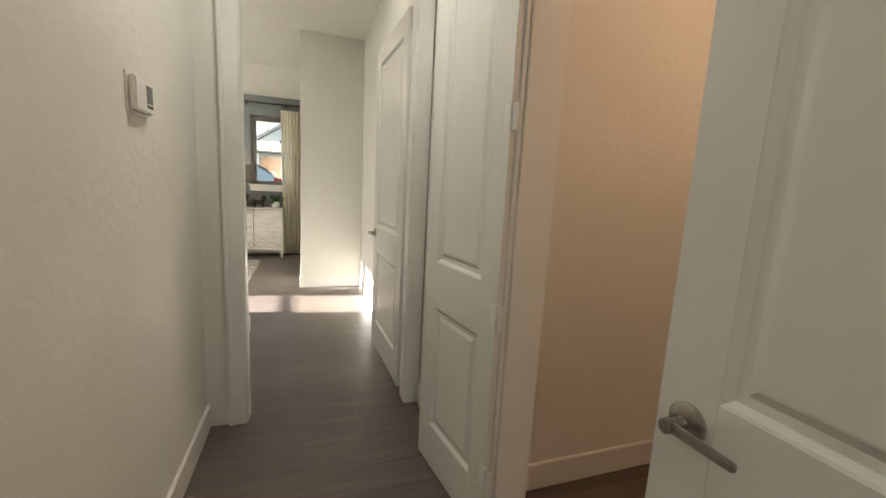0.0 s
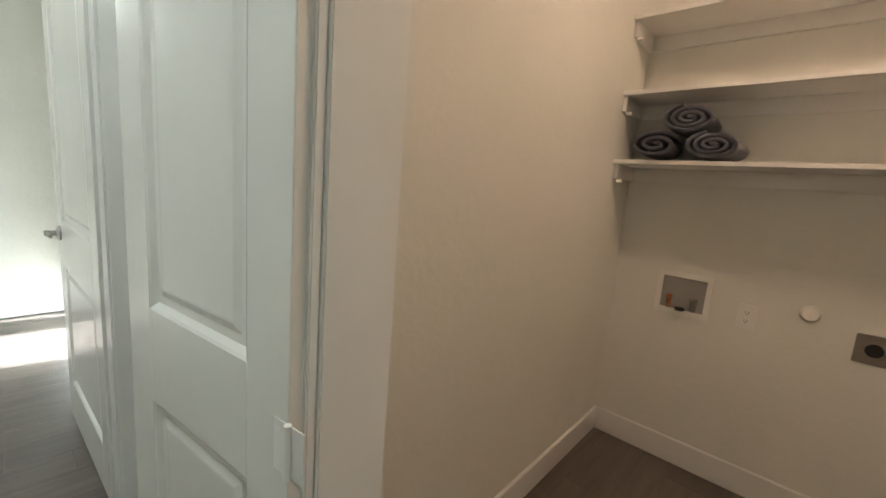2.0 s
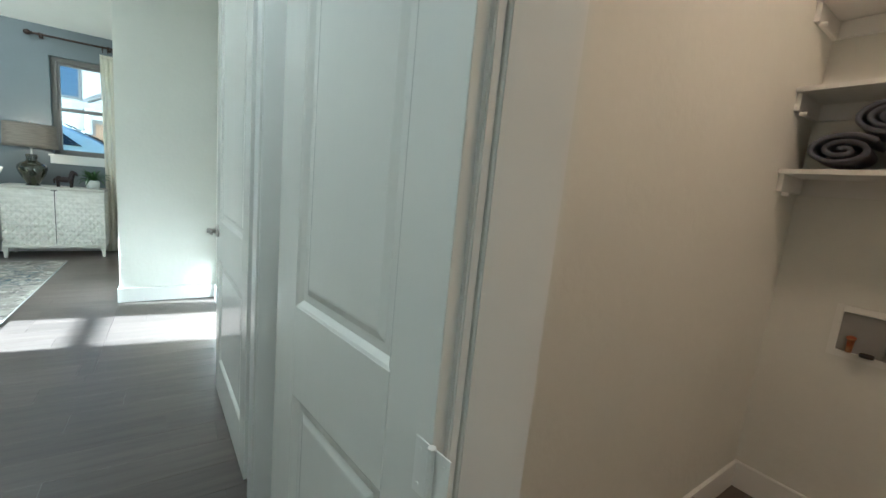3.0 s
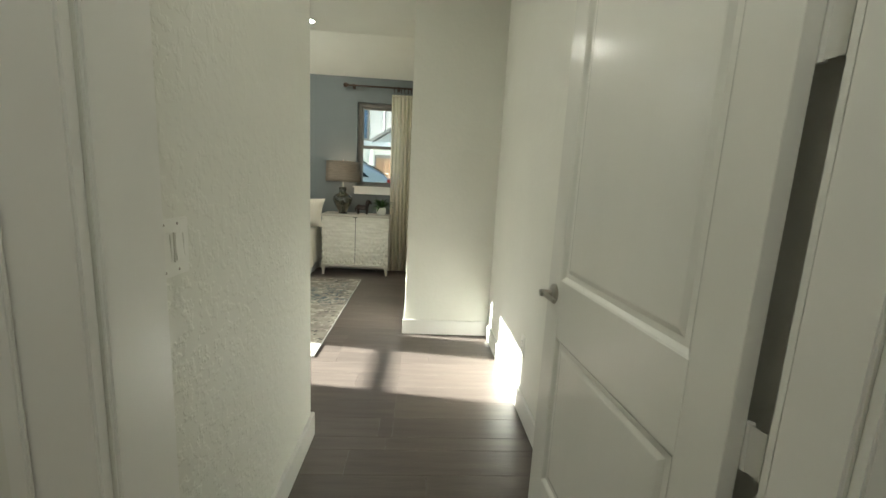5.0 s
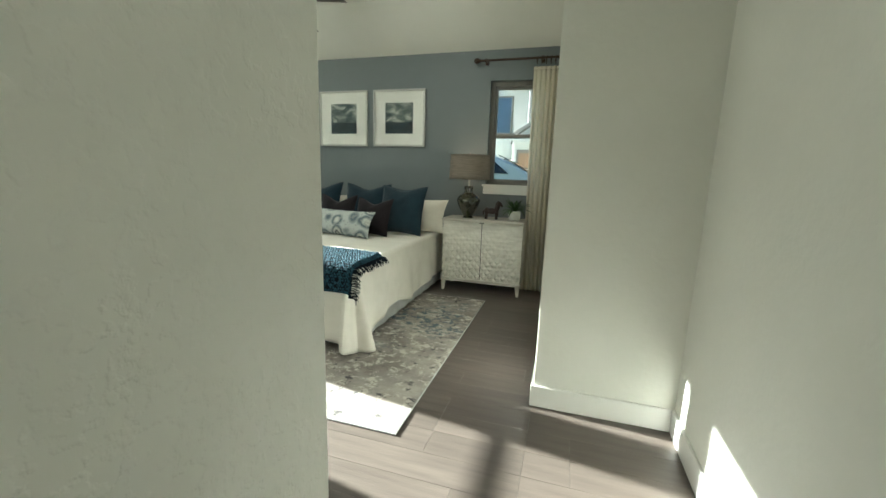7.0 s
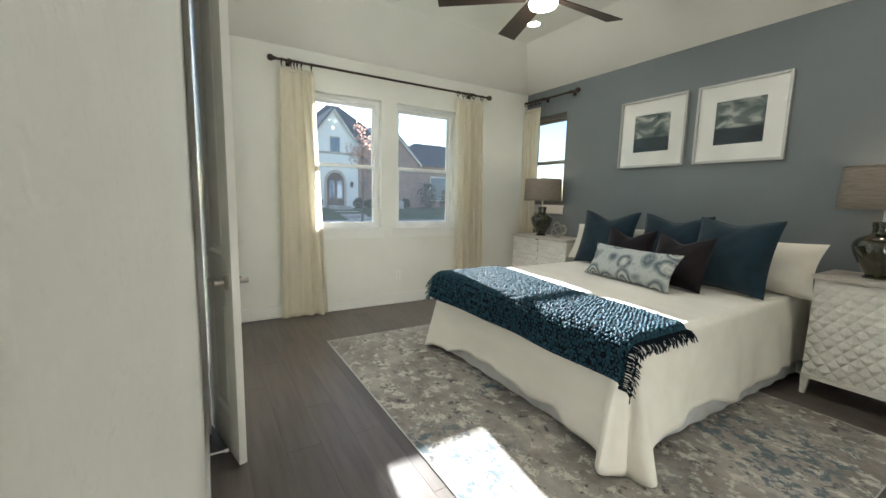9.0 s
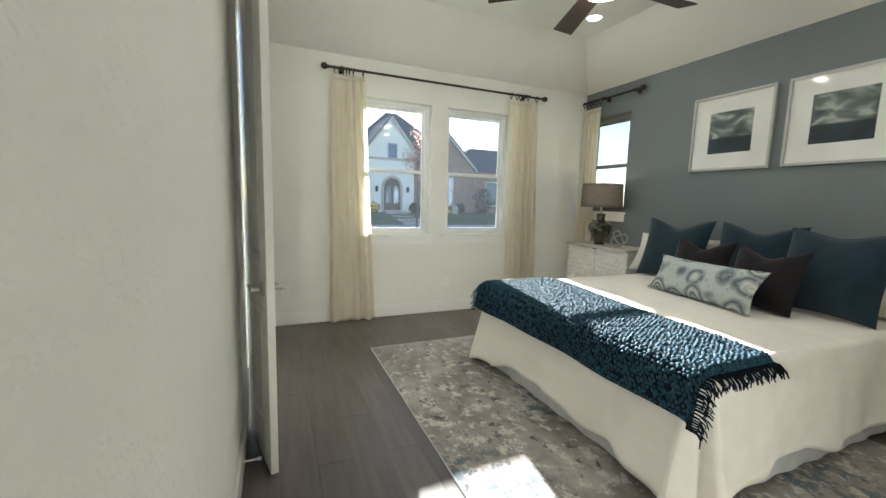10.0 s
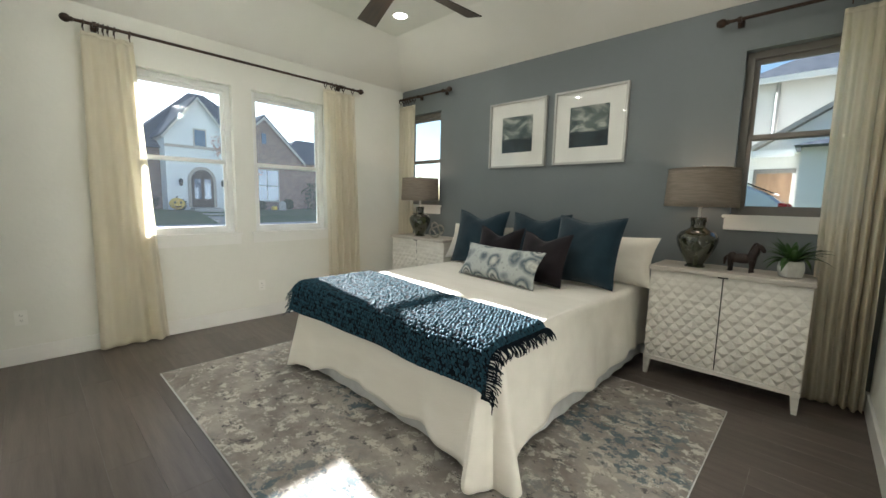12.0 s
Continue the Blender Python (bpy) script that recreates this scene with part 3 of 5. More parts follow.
def door_leaf(name, width, at, label, hinge_side=1, levers=(1, -1), hinges=True, stile=0.115, lever_z=0.965):
    """A two-panel leaf from its hinge edge (x 0) to its free edge (x width), thick along y, with recessed panels."""
    height, t = 2.425, 0.035
    leaf = thing(name, label, "door", "panel doors", "structure", at)
    rail = 0.13
    bays = ((0.21, 0.81), (1.025, height - rail))
    bm = bmesh.new()
    for x0, x1 in ((0, stile), (width - stile, width)):
        box(x0, x1, -t / 2, t / 2, 0, height, bm, 0.0015, 1)
    for z0, z1 in ((0, bays[0][0]), (bays[0][1], bays[1][0]), (bays[1][1], height)):
        box(stile, width - stile, -t / 2, t / 2, z0, z1, bm)
    part("leaf_frame", bm, "door", leaf)
    for z0, z1 in bays:
        x0, x1 = stile, width - stile
        bm = bmesh.new()
        for way in (1, -1):
            rings = []
            for inset, depth in ((0, t / 2 - 0.0005), (0.006, t / 2 - 0.003), (0.017, t / 2 - 0.0115), (0.034, t / 2 - 0.012), (0.05, t / 2 - 0.006), (0.055, t / 2 - 0.0055)):
                rings.append([bm.verts.new((x, way * depth, z)) for x, z in ((x0 + inset, z0 + inset), (x1 - inset, z0 + inset), (x1 - inset, z1 - inset), (x0 + inset, z1 - inset))])
            for r, s in zip(rings, rings[1:]):
                for k in range(4):
                    bm.faces.new((r[k], r[(k + 1) % 4], s[(k + 1) % 4], s[k]))
            bm.faces.new(rings[-1])
        part("panel", bm, "door", leaf)
    for way in levers:
        lever_set(leaf, width - 0.066, way * t / 2, lever_z, way, -1)
    if hinges:
        for z in (0.275, 0.918, 1.61, 2.22):
            bm = tube([(-0.004, hinge_side * (t / 2 + 0.004), z - 0.046), (-0.004, hinge_side * (t / 2 + 0.004), z + 0.046)], 0.0065, 8)
            box(-0.0015, 0.034, hinge_side * t / 2 - 0.0005, hinge_side * (t / 2 + 0.0018), z - 0.044, z + 0.044, bm)
            box(-0.040, -0.003, hinge_side * t / 2 - 0.0005, hinge_side * (t / 2 + 0.0018), z - 0.044, z + 0.044, bm)
            for dx in (0.022, -0.028):
                for dz in (-0.028, 0.028):
                    box(dx - 0.002, dx + 0.002, hinge_side * (t / 2 + 0.0016), hinge_side * (t / 2 + 0.0026), z + dz - 0.002, z + dz + 0.002, bm)
            part("hinge", bm, "trim", leaf, "painted-over butt hinge")
    return leaf


# the laundry's double door: one leaf folded back along the hall, one closed
door_leaf("door_1", 0.605, pose(0.920, LO[1] + 0.012, 0.012, 0, 0, 98.5), "white two-panel laundry door leaf folded back open", 1, ())
door_leaf("door_2", 0.65, pose(0.942, LO[0] + 0.002, 0.012, 0, 0, 90.2), "white two-panel laundry door leaf standing closed", 1, (1,))
door_leaf("door_3", 0.89, pose(DO[1] + 0.012, 2.785, 0.012, 0, 0, 92.5), "white two-panel bedroom door standing open", -1, (1, -1))
door_leaf("door_4", 0.478, pose(CL[1] - 0.005, SOUTH + 0.045, 0.012, 0, 0, 13.5), "white two-panel closet door leaf folded back open", 1, (1, -1), lever_z=0.905)
door_leaf("door_5", 0.50, pose(CL[0] + 0.02, SOUTH + 0.042, 0.012, 0, 0, 172.0), "white two-panel closet door leaf folded back towards the street wall", -1, (1, -1), lever_z=0.905)
stop = thing("door_stop", "white spring door stop on the baseboard behind the closet door", "door stop")
part("rod", tube([(-2.20, SOUTH + 0.016, 0.07), (-2.20, SOUTH + 0.080, 0.07)], 0.005, 8), "plastic", stop)
part("tip", tube([(-2.20, SOUTH + 0.080, 0.07), (-2.20, SOUTH + 0.097, 0.07)], 0.009, 10), "plastic", stop)


# ---- windows ----
def window(name, axis, a, b, z0, z1, face, way, mat, label):
    """A single-hung window in its opening; way: outwards along the other axis."""
    win = thing(name, label, "window", "single-hung windows", "structure")

    def put(n, u0, u1, d0, d1, q0, q1, m, tag="", bev=0.003):
        v0, v1 = sorted((face + way * d0, face + way * d1))
        bm = box(*((u0, u1, v0, v1) if axis == "x" else (v0, v1, u0, u1)), q0, q1, bevel=bev)
        return part(n, bm, m, win, tag)
    f, mid = 0.05, (z0 + z1) / 2 - 0.02
    g0, g1 = 0.075, 0.145
    put("window_frame", a, a + f, g0, g1, z0, z1, mat)
    put("window_frame", b - f, b, g0, g1, z0, z1, mat)
    low = 0.040
    put("window_frame", a + f, b - f, g0, g1, z0, z0 + low, mat)
    put("window_frame", a + f, b - f, g0, g1, z1 - f, z1, mat)
    for q0, q1, d in ((z0 + low, mid + 0.022, 0.088), (mid - 0.022, z1 - f, 0.112)):
        s = 0.03
        for u0, u1, r0, r1 in ((a + f, a + f + s, q0, q1), (b - f - s, b - f, q0, q1), (a + f + s, b - f - s, q0, q0 + s), (a + f + s, b - f - s, q1 - s - 0.006, q1)):
            put("sash", u0, u1, d, d + 0.022, r0, r1, mat, bev=0.002)
        pane = put("pane", a + f + s - 0.004, b - f - s + 0.004, d + 0.009, d + 0.012, q0 + s, q1 - s, "glass", "clear glass pane", 0)
        pane.visible_shadow = False
    return win


def sill(axis, a, b, z0, face, way):
    st = thing("window_sill", "white painted window stool and apron", "window sill", kind="structure")

    def put(n, u0, u1, d0, d1, q0, q1):
        v0, v1 = sorted((face + way * d0, face + way * d1))
        part(n, box(*((u0, u1, v0, v1) if axis == "x" else (v0, v1, u0, u1)), q0, q1, bevel=0.004), "trim", st)
    put("stool", a - 0.045, b + 0.045, -0.03, 0.074, z0 - 0.022, z0 + 0.002)
    put("apron", a - 0.03, b + 0.03, -0.016, 0.0, z0 - 0.115, z0 - 0.022)


for k, (a, b) in enumerate(W_WIN):
    window(f"window_{k + 1}", "y", a, b, *W_Z, WEST, -1, "vinyl", "white vinyl single-hung window facing the street")
    sill("y", a, b, W_Z[0], WEST, -1)
for k, (a, b) in enumerate(N_WIN):
    window(f"window_{k + 3}", "x", a, b, *N_Z, NORTH, 1, "taupe", "taupe-framed single-hung window in the accent wall")
    sill("x", a, b, N_Z[0], NORTH, 1)


# ---- curtains and rods ----
def curtain(axis, a, b, a2, b2, face, way, pleats, seed, label):
    """A pleated panel from a to b at the rod and a2 to b2 at the floor, hung in front of a wall's face."""
    rnd = random.Random(seed)
    ph = [rnd.uniform(0, 6.28) for _ in range(6)]
    depth = 0.085

    def at(u, v):
        z = 2.565 * (1 - v) + 0.012 * v
        w = u + 0.012 * math.sin(9 * u + ph[0]) * v
        along = (a + (b - a) * w) * (1 - v) + (a2 + (b2 - a2) * w) * v
        amp = 0.028 * (0.75 + 0.4 * math.sin(5 * u + ph[1])) * (0.8 + 0.45 * v)
        off = depth + amp * math.sin(2 * math.pi * pleats * u + 0.7 * math.sin(3 * v + ph[2])) + 0.010 * math.sin(4 * v + 7 * u + ph[3]) * v
        if v < 0.03:
            off = depth + (off - depth) * (0.55 + 15 * v)
        p = face + way * off
        return (along, p, z) if axis == "x" else (p, along, z)
    c = thing("curtain", label, "curtain", "curtain panels")
    ob = part("panel", sheet(at, 110, 50), "curtain", c, smooth=True)
    m = ob.modifiers.new("cloth", "SOLIDIFY")
    m.thickness = 0.0025
    hem = part("header", sheet(lambda u, v: [at(u, 0.0)[i] + (0, 0, 0.03 * v - 0.002)[i] for i in range(3)], 110, 2), "curtain", c, "gathered header", True)
    hem.modifiers.new("cloth", "SOLIDIFY").thickness = 0.003
    return c


def rod(axis, a, b, face, way, z, rings, brackets, finials, label):
    r = thing("curtain_rod", label, "curtain rod", "curtain rods")
    off = face + way * 0.085

    def p(u, d=0.0, h=0.0):
        return (u, off + way * d, z + h) if axis == "x" else (off + way * d, u, z + h)
    part("pole", tube([p(a), p(b)], 0.0125, 14), "bronze", r, smooth=True)
    for u, s in finials:
        prof = [(0.001, -0.045), (0.018, -0.04), (0.03, -0.022), (0.032, -0.005), (0.026, 0.012), (0.016, 0.02), (0.02, 0.027), (0.016, 0.034), (0.0135, 0.036)]
        f = part("finial", lathe(prof, 20), "bronze", r, "ball finial", True)
        turn = {("x", 1): (0, -90, 0), ("x", -1): (0, 90, 0), ("y", 1): (90, 0, 0), ("y", -1): (-90, 0, 0)}[(axis, s)]
        f.matrix_basis = pose(*p(u + s * 0.02), *turn)
    for u in brackets:
        bm = tube([p(u, -0.085), p(u, 0.0)], 0.009, 10)
        q = p(u, -0.081)
        box(q[0] - 0.02, q[0] + 0.02, q[1] - 0.02, q[1] + 0.02, q[2] - 0.035, q[2] + 0.03, bm, 0.004)
        part("bracket", bm, "bronze", r)
        part("bracket_cup", tube([p(u - 0.012), p(u + 0.012)], 0.021, 14), "bronze", r)
    for u in rings:
        pts = []
        for k in range(18):
            t = 2 * math.pi * k / 18
            pts.append(p(u + 0.004 * math.sin(t), 0.029 * math.cos(t), 0.029 * math.sin(t) - 0.013))
        part("ring", tube(pts, 0.0052, 6, closed=True), "bronze", r, smooth=True)
        part("clip", tube([p(u, 0, -0.040), p(u, 0, -0.070)], 0.004, 6), "bronze", r)
    return r


ROD_Z = 2.645
rod("y", 4.83, 7.46, WEST, 1, ROD_Z + 0.015, [4.90, 4.99, 5.02, 5.05, 5.09, 5.19, 7.0, 7.08, 7.13, 7.18, 7.24, 7.37], [4.97, 7.21], [(4.83, -1), (7.46, 1)],
    "dark bronze curtain rod over the street windows")
rod("x", -4.54, -3.64, NORTH, -1, ROD_Z + 0.04, [-4.52, -4.46, -4.41, -4.36, -4.31, -4.25], [-4.18, -3.72], [(-3.64, 1)],
    "dark bronze curtain rod over the corner window")
rod("x", -0.82, 0.14, NORTH, -1, ROD_Z + 0.04, [-0.16, -0.11, -0.06, -0.01, 0.04, 0.09], [-0.74, -0.10], [(-0.82, -1)],
    "dark bronze curtain rod over the nightstand window")
curtain("y", 4.88, 5.21, 4.835, 5.34, WEST, 1, 4, 3, "cream linen curtain panel gathered at the window")
curtain("y", 6.97, 7.40, 7.02, 7.47, WEST, 1, 5, 5, "cream linen curtain panel hanging to the floor")
curtain("x", -4.53, -4.22, -4.53, -4.25, NORTH, -1, 5, 8, "narrow cream linen curtain panel in the corner")
curtain("x", -0.19, 0.12, -0.16, 0.15, NORTH, -1, 6, 11, "cream linen curtain panel beside the nightstand")


# ---- lamps in the ceilings ----
def downlight(x, y, z, watts, colour=(1.0, 0.93, 0.82)):
    d = thing("recessed_light", "round white recessed ceiling light, lit", "ceiling light", "recessed lights", at=pose(x, y, z))
    part("trim_ring", lathe([(0.062, 0.0), (0.085, 0.0), (0.088, -0.004), (0.085, -0.007), (0.066, -0.005), (0.062, 0.0)], 32), "plastic", d, "white trim ring", True)
    part("lens", lathe([(0.001, -0.002), (0.062, -0.002), (0.062, 0.003), (0.001, 0.003)], 32), "bulb", d, "glowing lens")
    lamp("recessed_lamp", (x, y, z - 0.012), (x, y, 0), watts, 0.12, colour)
    return d


for lx in (-3.4, -1.1):
    for ly in (5.25, 7.2):
        downlight(lx, ly, FLAT, 0.6)
downlight(0.35, 3.45, FLAT, 0.3)
downlight(0.34, 1.95, 2.78, 0.45, (1.0, 0.95, 0.86))
downlight(0.34, -0.9, 2.78, 0.5, (1.0, 0.93, 0.82))
flush = thing("ceiling_light", "flush round laundry ceiling light, lit", "ceiling light", at=pose(1.95, 0.75, 2.78))
part("pan", lathe([(0.001, 0.0), (0.15, 0.0), (0.15, -0.03), (0.001, -0.03)], 32), "plastic", flush, "white metal pan")
part("diffuser", lathe([(0.14, -0.03), (0.135, -0.06), (0.09, -0.085), (0.001, -0.095)], 32), "warm_bulb", flush, "glowing diffuser", True)
lamp("laundry_lamp", (1.95, 0.75, 2.66), (1.95, 0.75, 0), 0.10, 0.25, (1.0, 0.42, 0.17))

# ---- ceiling fan ----
fan = thing("ceiling_fan", "dark bronze ceiling fan with five walnut blades and a light", "ceiling fan", at=pose(-2.2, 6.17, 0))
part("canopy", lathe([(0.001, FLAT), (0.07, FLAT), (0.068, FLAT - 0.04), (0.03, FLAT - 0.07), (0.001, FLAT - 0.07)], 28), "bronze", fan, smooth=True)
part("downrod", tube([(0, 0, FLAT - 0.06), (0, 0, 2.80)], 0.013, 12), "bronze", fan)
part("motor", lathe([(0.001, 2.82), (0.05, 2.82), (0.09, 2.79), (0.115, 2.75), (0.115, 2.69), (0.10, 2.66), (0.10, 2.635), (0.001, 2.635)], 36), "bronze", fan, "drum-shaped dark motor housing", True)
part("light_lens", lathe([(0.001, 2.60), (0.06, 2.603), (0.088, 2.615), (0.095, 2.634), (0.001, 2.634)], 36), "bulb", fan, "glowing round lens", True)
for k in range(5):
    a = radians(88 + 72 * k)
    bm = sheet(lambda u, v: (0.11 + 0.60 * u, (v - 0.5) * (0.10 + 0.045 * u), 2.69 + (v - 0.5) * 0.035), 12, 4)
    b = part("blade", bm, "blade", fan, "dark walnut blade")
    b.matrix_basis = Matrix.Rotation(a, 4, "Z")
    b.modifiers.new("board", "SOLIDIFY").thickness = 0.007
    arm = part("blade_iron", box(0.07, 0.17, -0.02, 0.02, 2.685, 2.695, bevel=0.003), "bronze", fan)
    arm.matrix_basis = Matrix.Rotation(a, 4, "Z")
fd = bpy.data.lights.new("fan_lamp", "POINT")
fd.energy, fd.shadow_soft_size, fd.color = 1.25, 0.035, (1.0, 0.93, 0.82)
fan_lamp = new("fan_lamp", fd)
fan_lamp.location = (-2.2, 6.17, 2.50)

# ---- rug ----
RX0, RX1, RY0, RY1 = -3.62, -0.49, 5.09, 7.53
rug = thing("area_rug", "distressed grey and beige rug with slate blue flecks under the bed", "rug", at=pose(RX0, RY0, 0))
part("field", box(0, RX1 - RX0, 0, RY1 - RY0, 0.0015, 0.011, bevel=0.004), "rug", rug)
bind = bmesh.new()
w, h = RX1 - RX0, RY1 - RY0
tube([(0, 0, 0.006), (w, 0, 0.006), (w, h, 0.006), (0, h, 0.006)], 0.0055, 8, bind, True)
part("binding", bind, "skirt", rug, "grey stitched edge")

# ---- bed ----
BX0, BX1, BY0, BY1, BT = -3.07, -1.20, 5.92, 8.18, 0.68
bed = thing("bed", "king bed with a cream mattress and a grey bed skirt", "bed", at=pose((BX0 + BX1) / 2, BY0, 0))
hw, ln = (BX1 - BX0) / 2 - 0.03, BY1 - BY0


def skirt_at(u, v):
    s = u * (2 * ln + 2 * hw)
    if s < ln:
        p, nrm = (-hw, ln - s), (-1, 0)
    elif s < ln + 2 * hw:
        p, nrm = (-hw + s - ln, 0.03), (0, -1)
    else:
        p, nrm = (hw, s - ln - 2 * hw), (1, 0)
    o = 0.006 * math.sin(s * 26) * (1 - v)
    return (p[0] + nrm[0] * o, p[1] + nrm[1] * o, 0.018 + 0.30 * v)


part("box_spring", box(-hw + 0.02, hw - 0.02, 0.05, ln, 0.05, 0.36, bevel=0.02), "skirt", bed)
part("mattress", box(-hw, hw, 0.03, ln, 0.36, BT - 0.012, bevel=0.05, seg=4), "linen", bed, "cream mattress", True)
part("bed_skirt", sheet(skirt_at, 260, 4), "skirt", bed, "grey linen bed skirt", True)
for lx in (-hw + 0.1, hw - 0.1):
    for ly in (0.15, ln - 0.1):
        part("leg", box(lx - 0.03, lx + 0.03, ly - 0.03, ly + 0.03, 0.0, 0.06), "dark", bed)

# bedspread: the top, then a fall with folds round three sides; the corners flare and reach the rug
spread = thing("bedspread", "cream quilted bedspread draped over the bed to the rug", "bedspread", at=pose((BX0 + BX1) / 2, BY0, 0))
RAD = 0.09
W2 = (BX1 - BX0) / 2


def border():
    """Points round the two long sides and the foot: place, outward direction, how far into a foot corner (0 to 1)."""
    pts = []
    for k in range(70):
        pts.append((-W2, ln - (ln - RAD) * k / 70, -1.0, 0.0, 0.0))
    for k in range(25):
        a = math.pi + (math.pi / 2) * k / 25
        pts.append((-W2 + RAD + RAD * math.cos(a), RAD + RAD * math.sin(a), math.cos(a), math.sin(a), math.sin(2 * (a - math.pi))))
    for k in range(70):
        pts.append((-W2 + RAD + (2 * W2 - 2 * RAD) * k / 70, 0.0, 0.0, -1.0, 0.0))
    for k in range(25):
        a = 1.5 * math.pi + (math.pi / 2) * k / 25
        pts.append((W2 - RAD + RAD * math.cos(a), RAD + RAD * math.sin(a), math.cos(a), math.sin(a), math.sin(2 * (a - 1.5 * math.pi))))
    for k in range(71):
        pts.append((W2, RAD + (ln - RAD) * k / 70, 1.0, 0.0, 0.0))
    return pts


def fall(points):
    bm = bmesh.new()
    rows, length = [], 0.0
    for k, (x, y, nx, ny, c) in enumerate(points):
        if k:
            length += math.hypot(x - points[k - 1][0], y - points[k - 1][1]) + 0.05 * c
        near = max(0.0, 1 - abs(abs(x) - W2 + RAD) / 0.45 - abs(y - RAD) / 0.45)
        hem = (0.125 if ny < -0.5 else 0.155) + 0.022 * math.sin(5.2 * length + 0.6) + 0.012 * math.sin(13 * length)
        hem = hem * (1 - c) + 0.018 * c
        hem -= 0.06 * near * (1 - c)
        f = math.asin(min(1.0, c)) / math.pi if c else 0.0
        if c and (nx * ny > 0) == (abs(nx) < abs(ny)):
            f = 1.0 - f
        col = []
        for j in range(27):
            d = j / 26
            if j < 6:
                a = (j / 6) * math.pi / 2
                out, z = -0.045 + 0.045 * math.sin(a), BT - 0.045 + 0.045 * math.cos(a)
            else:
                e = (d - 6 / 26) / (1 - 6 / 26)
                z = (BT - 0.045) * (1 - e) + hem * e
                out = e * (0.035 + 0.018 * math.sin(9.5 * length + 1.0) + 0.010 * math.sin(21 * length)) + (0.01 * c + 0.13 * math.sin(math.pi * 2 * f) ** 2) * e ** 1.1 * (1.0 if x > 0 else 0.5)
                out += near * e * (0.06 + 0.02 * math.sin(17 * length))
            col.append(bm.verts.new((x + nx * out, y + ny * out, max(z, 0.014))))
        rows.append(col)
    for a, b in zip(rows, rows[1:]):
        for j in range(26):
            bm.faces.new((a[j], b[j], b[j + 1], a[j + 1]))
    return bm


ob = part("drop", fall(border()), "spread", spread, "hanging sides with soft folds", True)
m = ob.modifiers.new("cloth", "SOLIDIFY")
m.thickness, m.offset = 0.006, -1


def top_at(u, v):
    x, y = (u - 0.5) * 2 * (W2 - 0.044), 0.044 + v * (ln - 0.05)
    dx, dy = abs(x) - (W2 - 0.044 - RAD), RAD + 0.044 - y
    if dx > 0 and dy > 0 and math.hypot(dx, dy) > RAD:
        s = RAD / math.hypot(dx, dy)
        x, y = math.copysign(W2 - 0.044 - RAD + dx * s, x), RAD + 0.044 - dy * s
    edge = min(1.0, min(W2 - abs(x), y) / 0.25)
    return (x, y, BT + edge * (0.004 * math.sin(3.1 * x + 2.3 * y) + 0.003 * math.sin(7 * x - 5 * y)))


part("top", sheet(top_at, 90, 90), "spread", spread, smooth=True)

# knitted throw across the foot: thick stitches as relief, fringe at both ends
throw = thing("throw_blanket", "chunky knitted blue throw with fringe across the foot of the bed", "blanket", at=pose((BX0 + BX1) / 2, BY0, 0))
TY, OVER = 0.645, 0.225


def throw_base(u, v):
    """u across the bed, v from its upper edge down over the foot. Returns place and normal."""
    x = (u - 0.5) * 2 * (W2 + 0.015)
    flat = TY - 0.22 * u + 0.012 * math.sin(9 * u)
    s = v * (flat + OVER + 0.045)
    wave = 0.012 * math.sin(8 * u + 1) + 0.007 * math.sin(19 * u)
    if s < flat:
        p, nr = Vector((x, flat - s + 0.02, BT + 0.013)), Vector((0, 0, 1))
    else:
        e = s - flat
        a = min(e / 0.075, math.pi / 2)
        out = 0.062 * math.sin(a)
        drop = 0.062 * (1 - math.cos(a)) + max(0.0, e - 0.075 * math.pi / 2)
        p, nr = Vector((x, 0.02 - out - wave * min(1, drop * 5) - 0.12 * drop, BT + 0.013 - drop)), Vector((0, -math.sin(a), math.cos(a)))
    end = max(0.0, abs(u - 0.5) * 2 - 0.955) / 0.045
    p.z -= 0.035 * end ** 2
    return p, nr


def throw_at(u, v):
    p, nr = throw_base(u, v)
    cu = u * 78 + 0.45 * noise.noise((u * 31, v * 14, 1.0))
    cv = max(0.0, v * 34 + 0.30 * noise.noise((u * 24, v * 15, 8.0)))
    row = int(cv)
    cell = math.sin(math.pi * (cu + 0.5 * (row % 2))) ** 2
    bulge = (cell ** 0.38) * (math.sin(math.pi * (cv - row)) ** 0.38)
    jit = noise.noise((cu * 0.9, cv * 0.9, 3.0))
    return p + nr * (0.001 + 0.0105 * bulge * (0.85 + 0.6 * jit) + 0.004 * jit)


def throw_gaps(u, v):
    p, nr = throw_base(u, v)
    return p + nr * 0.0050


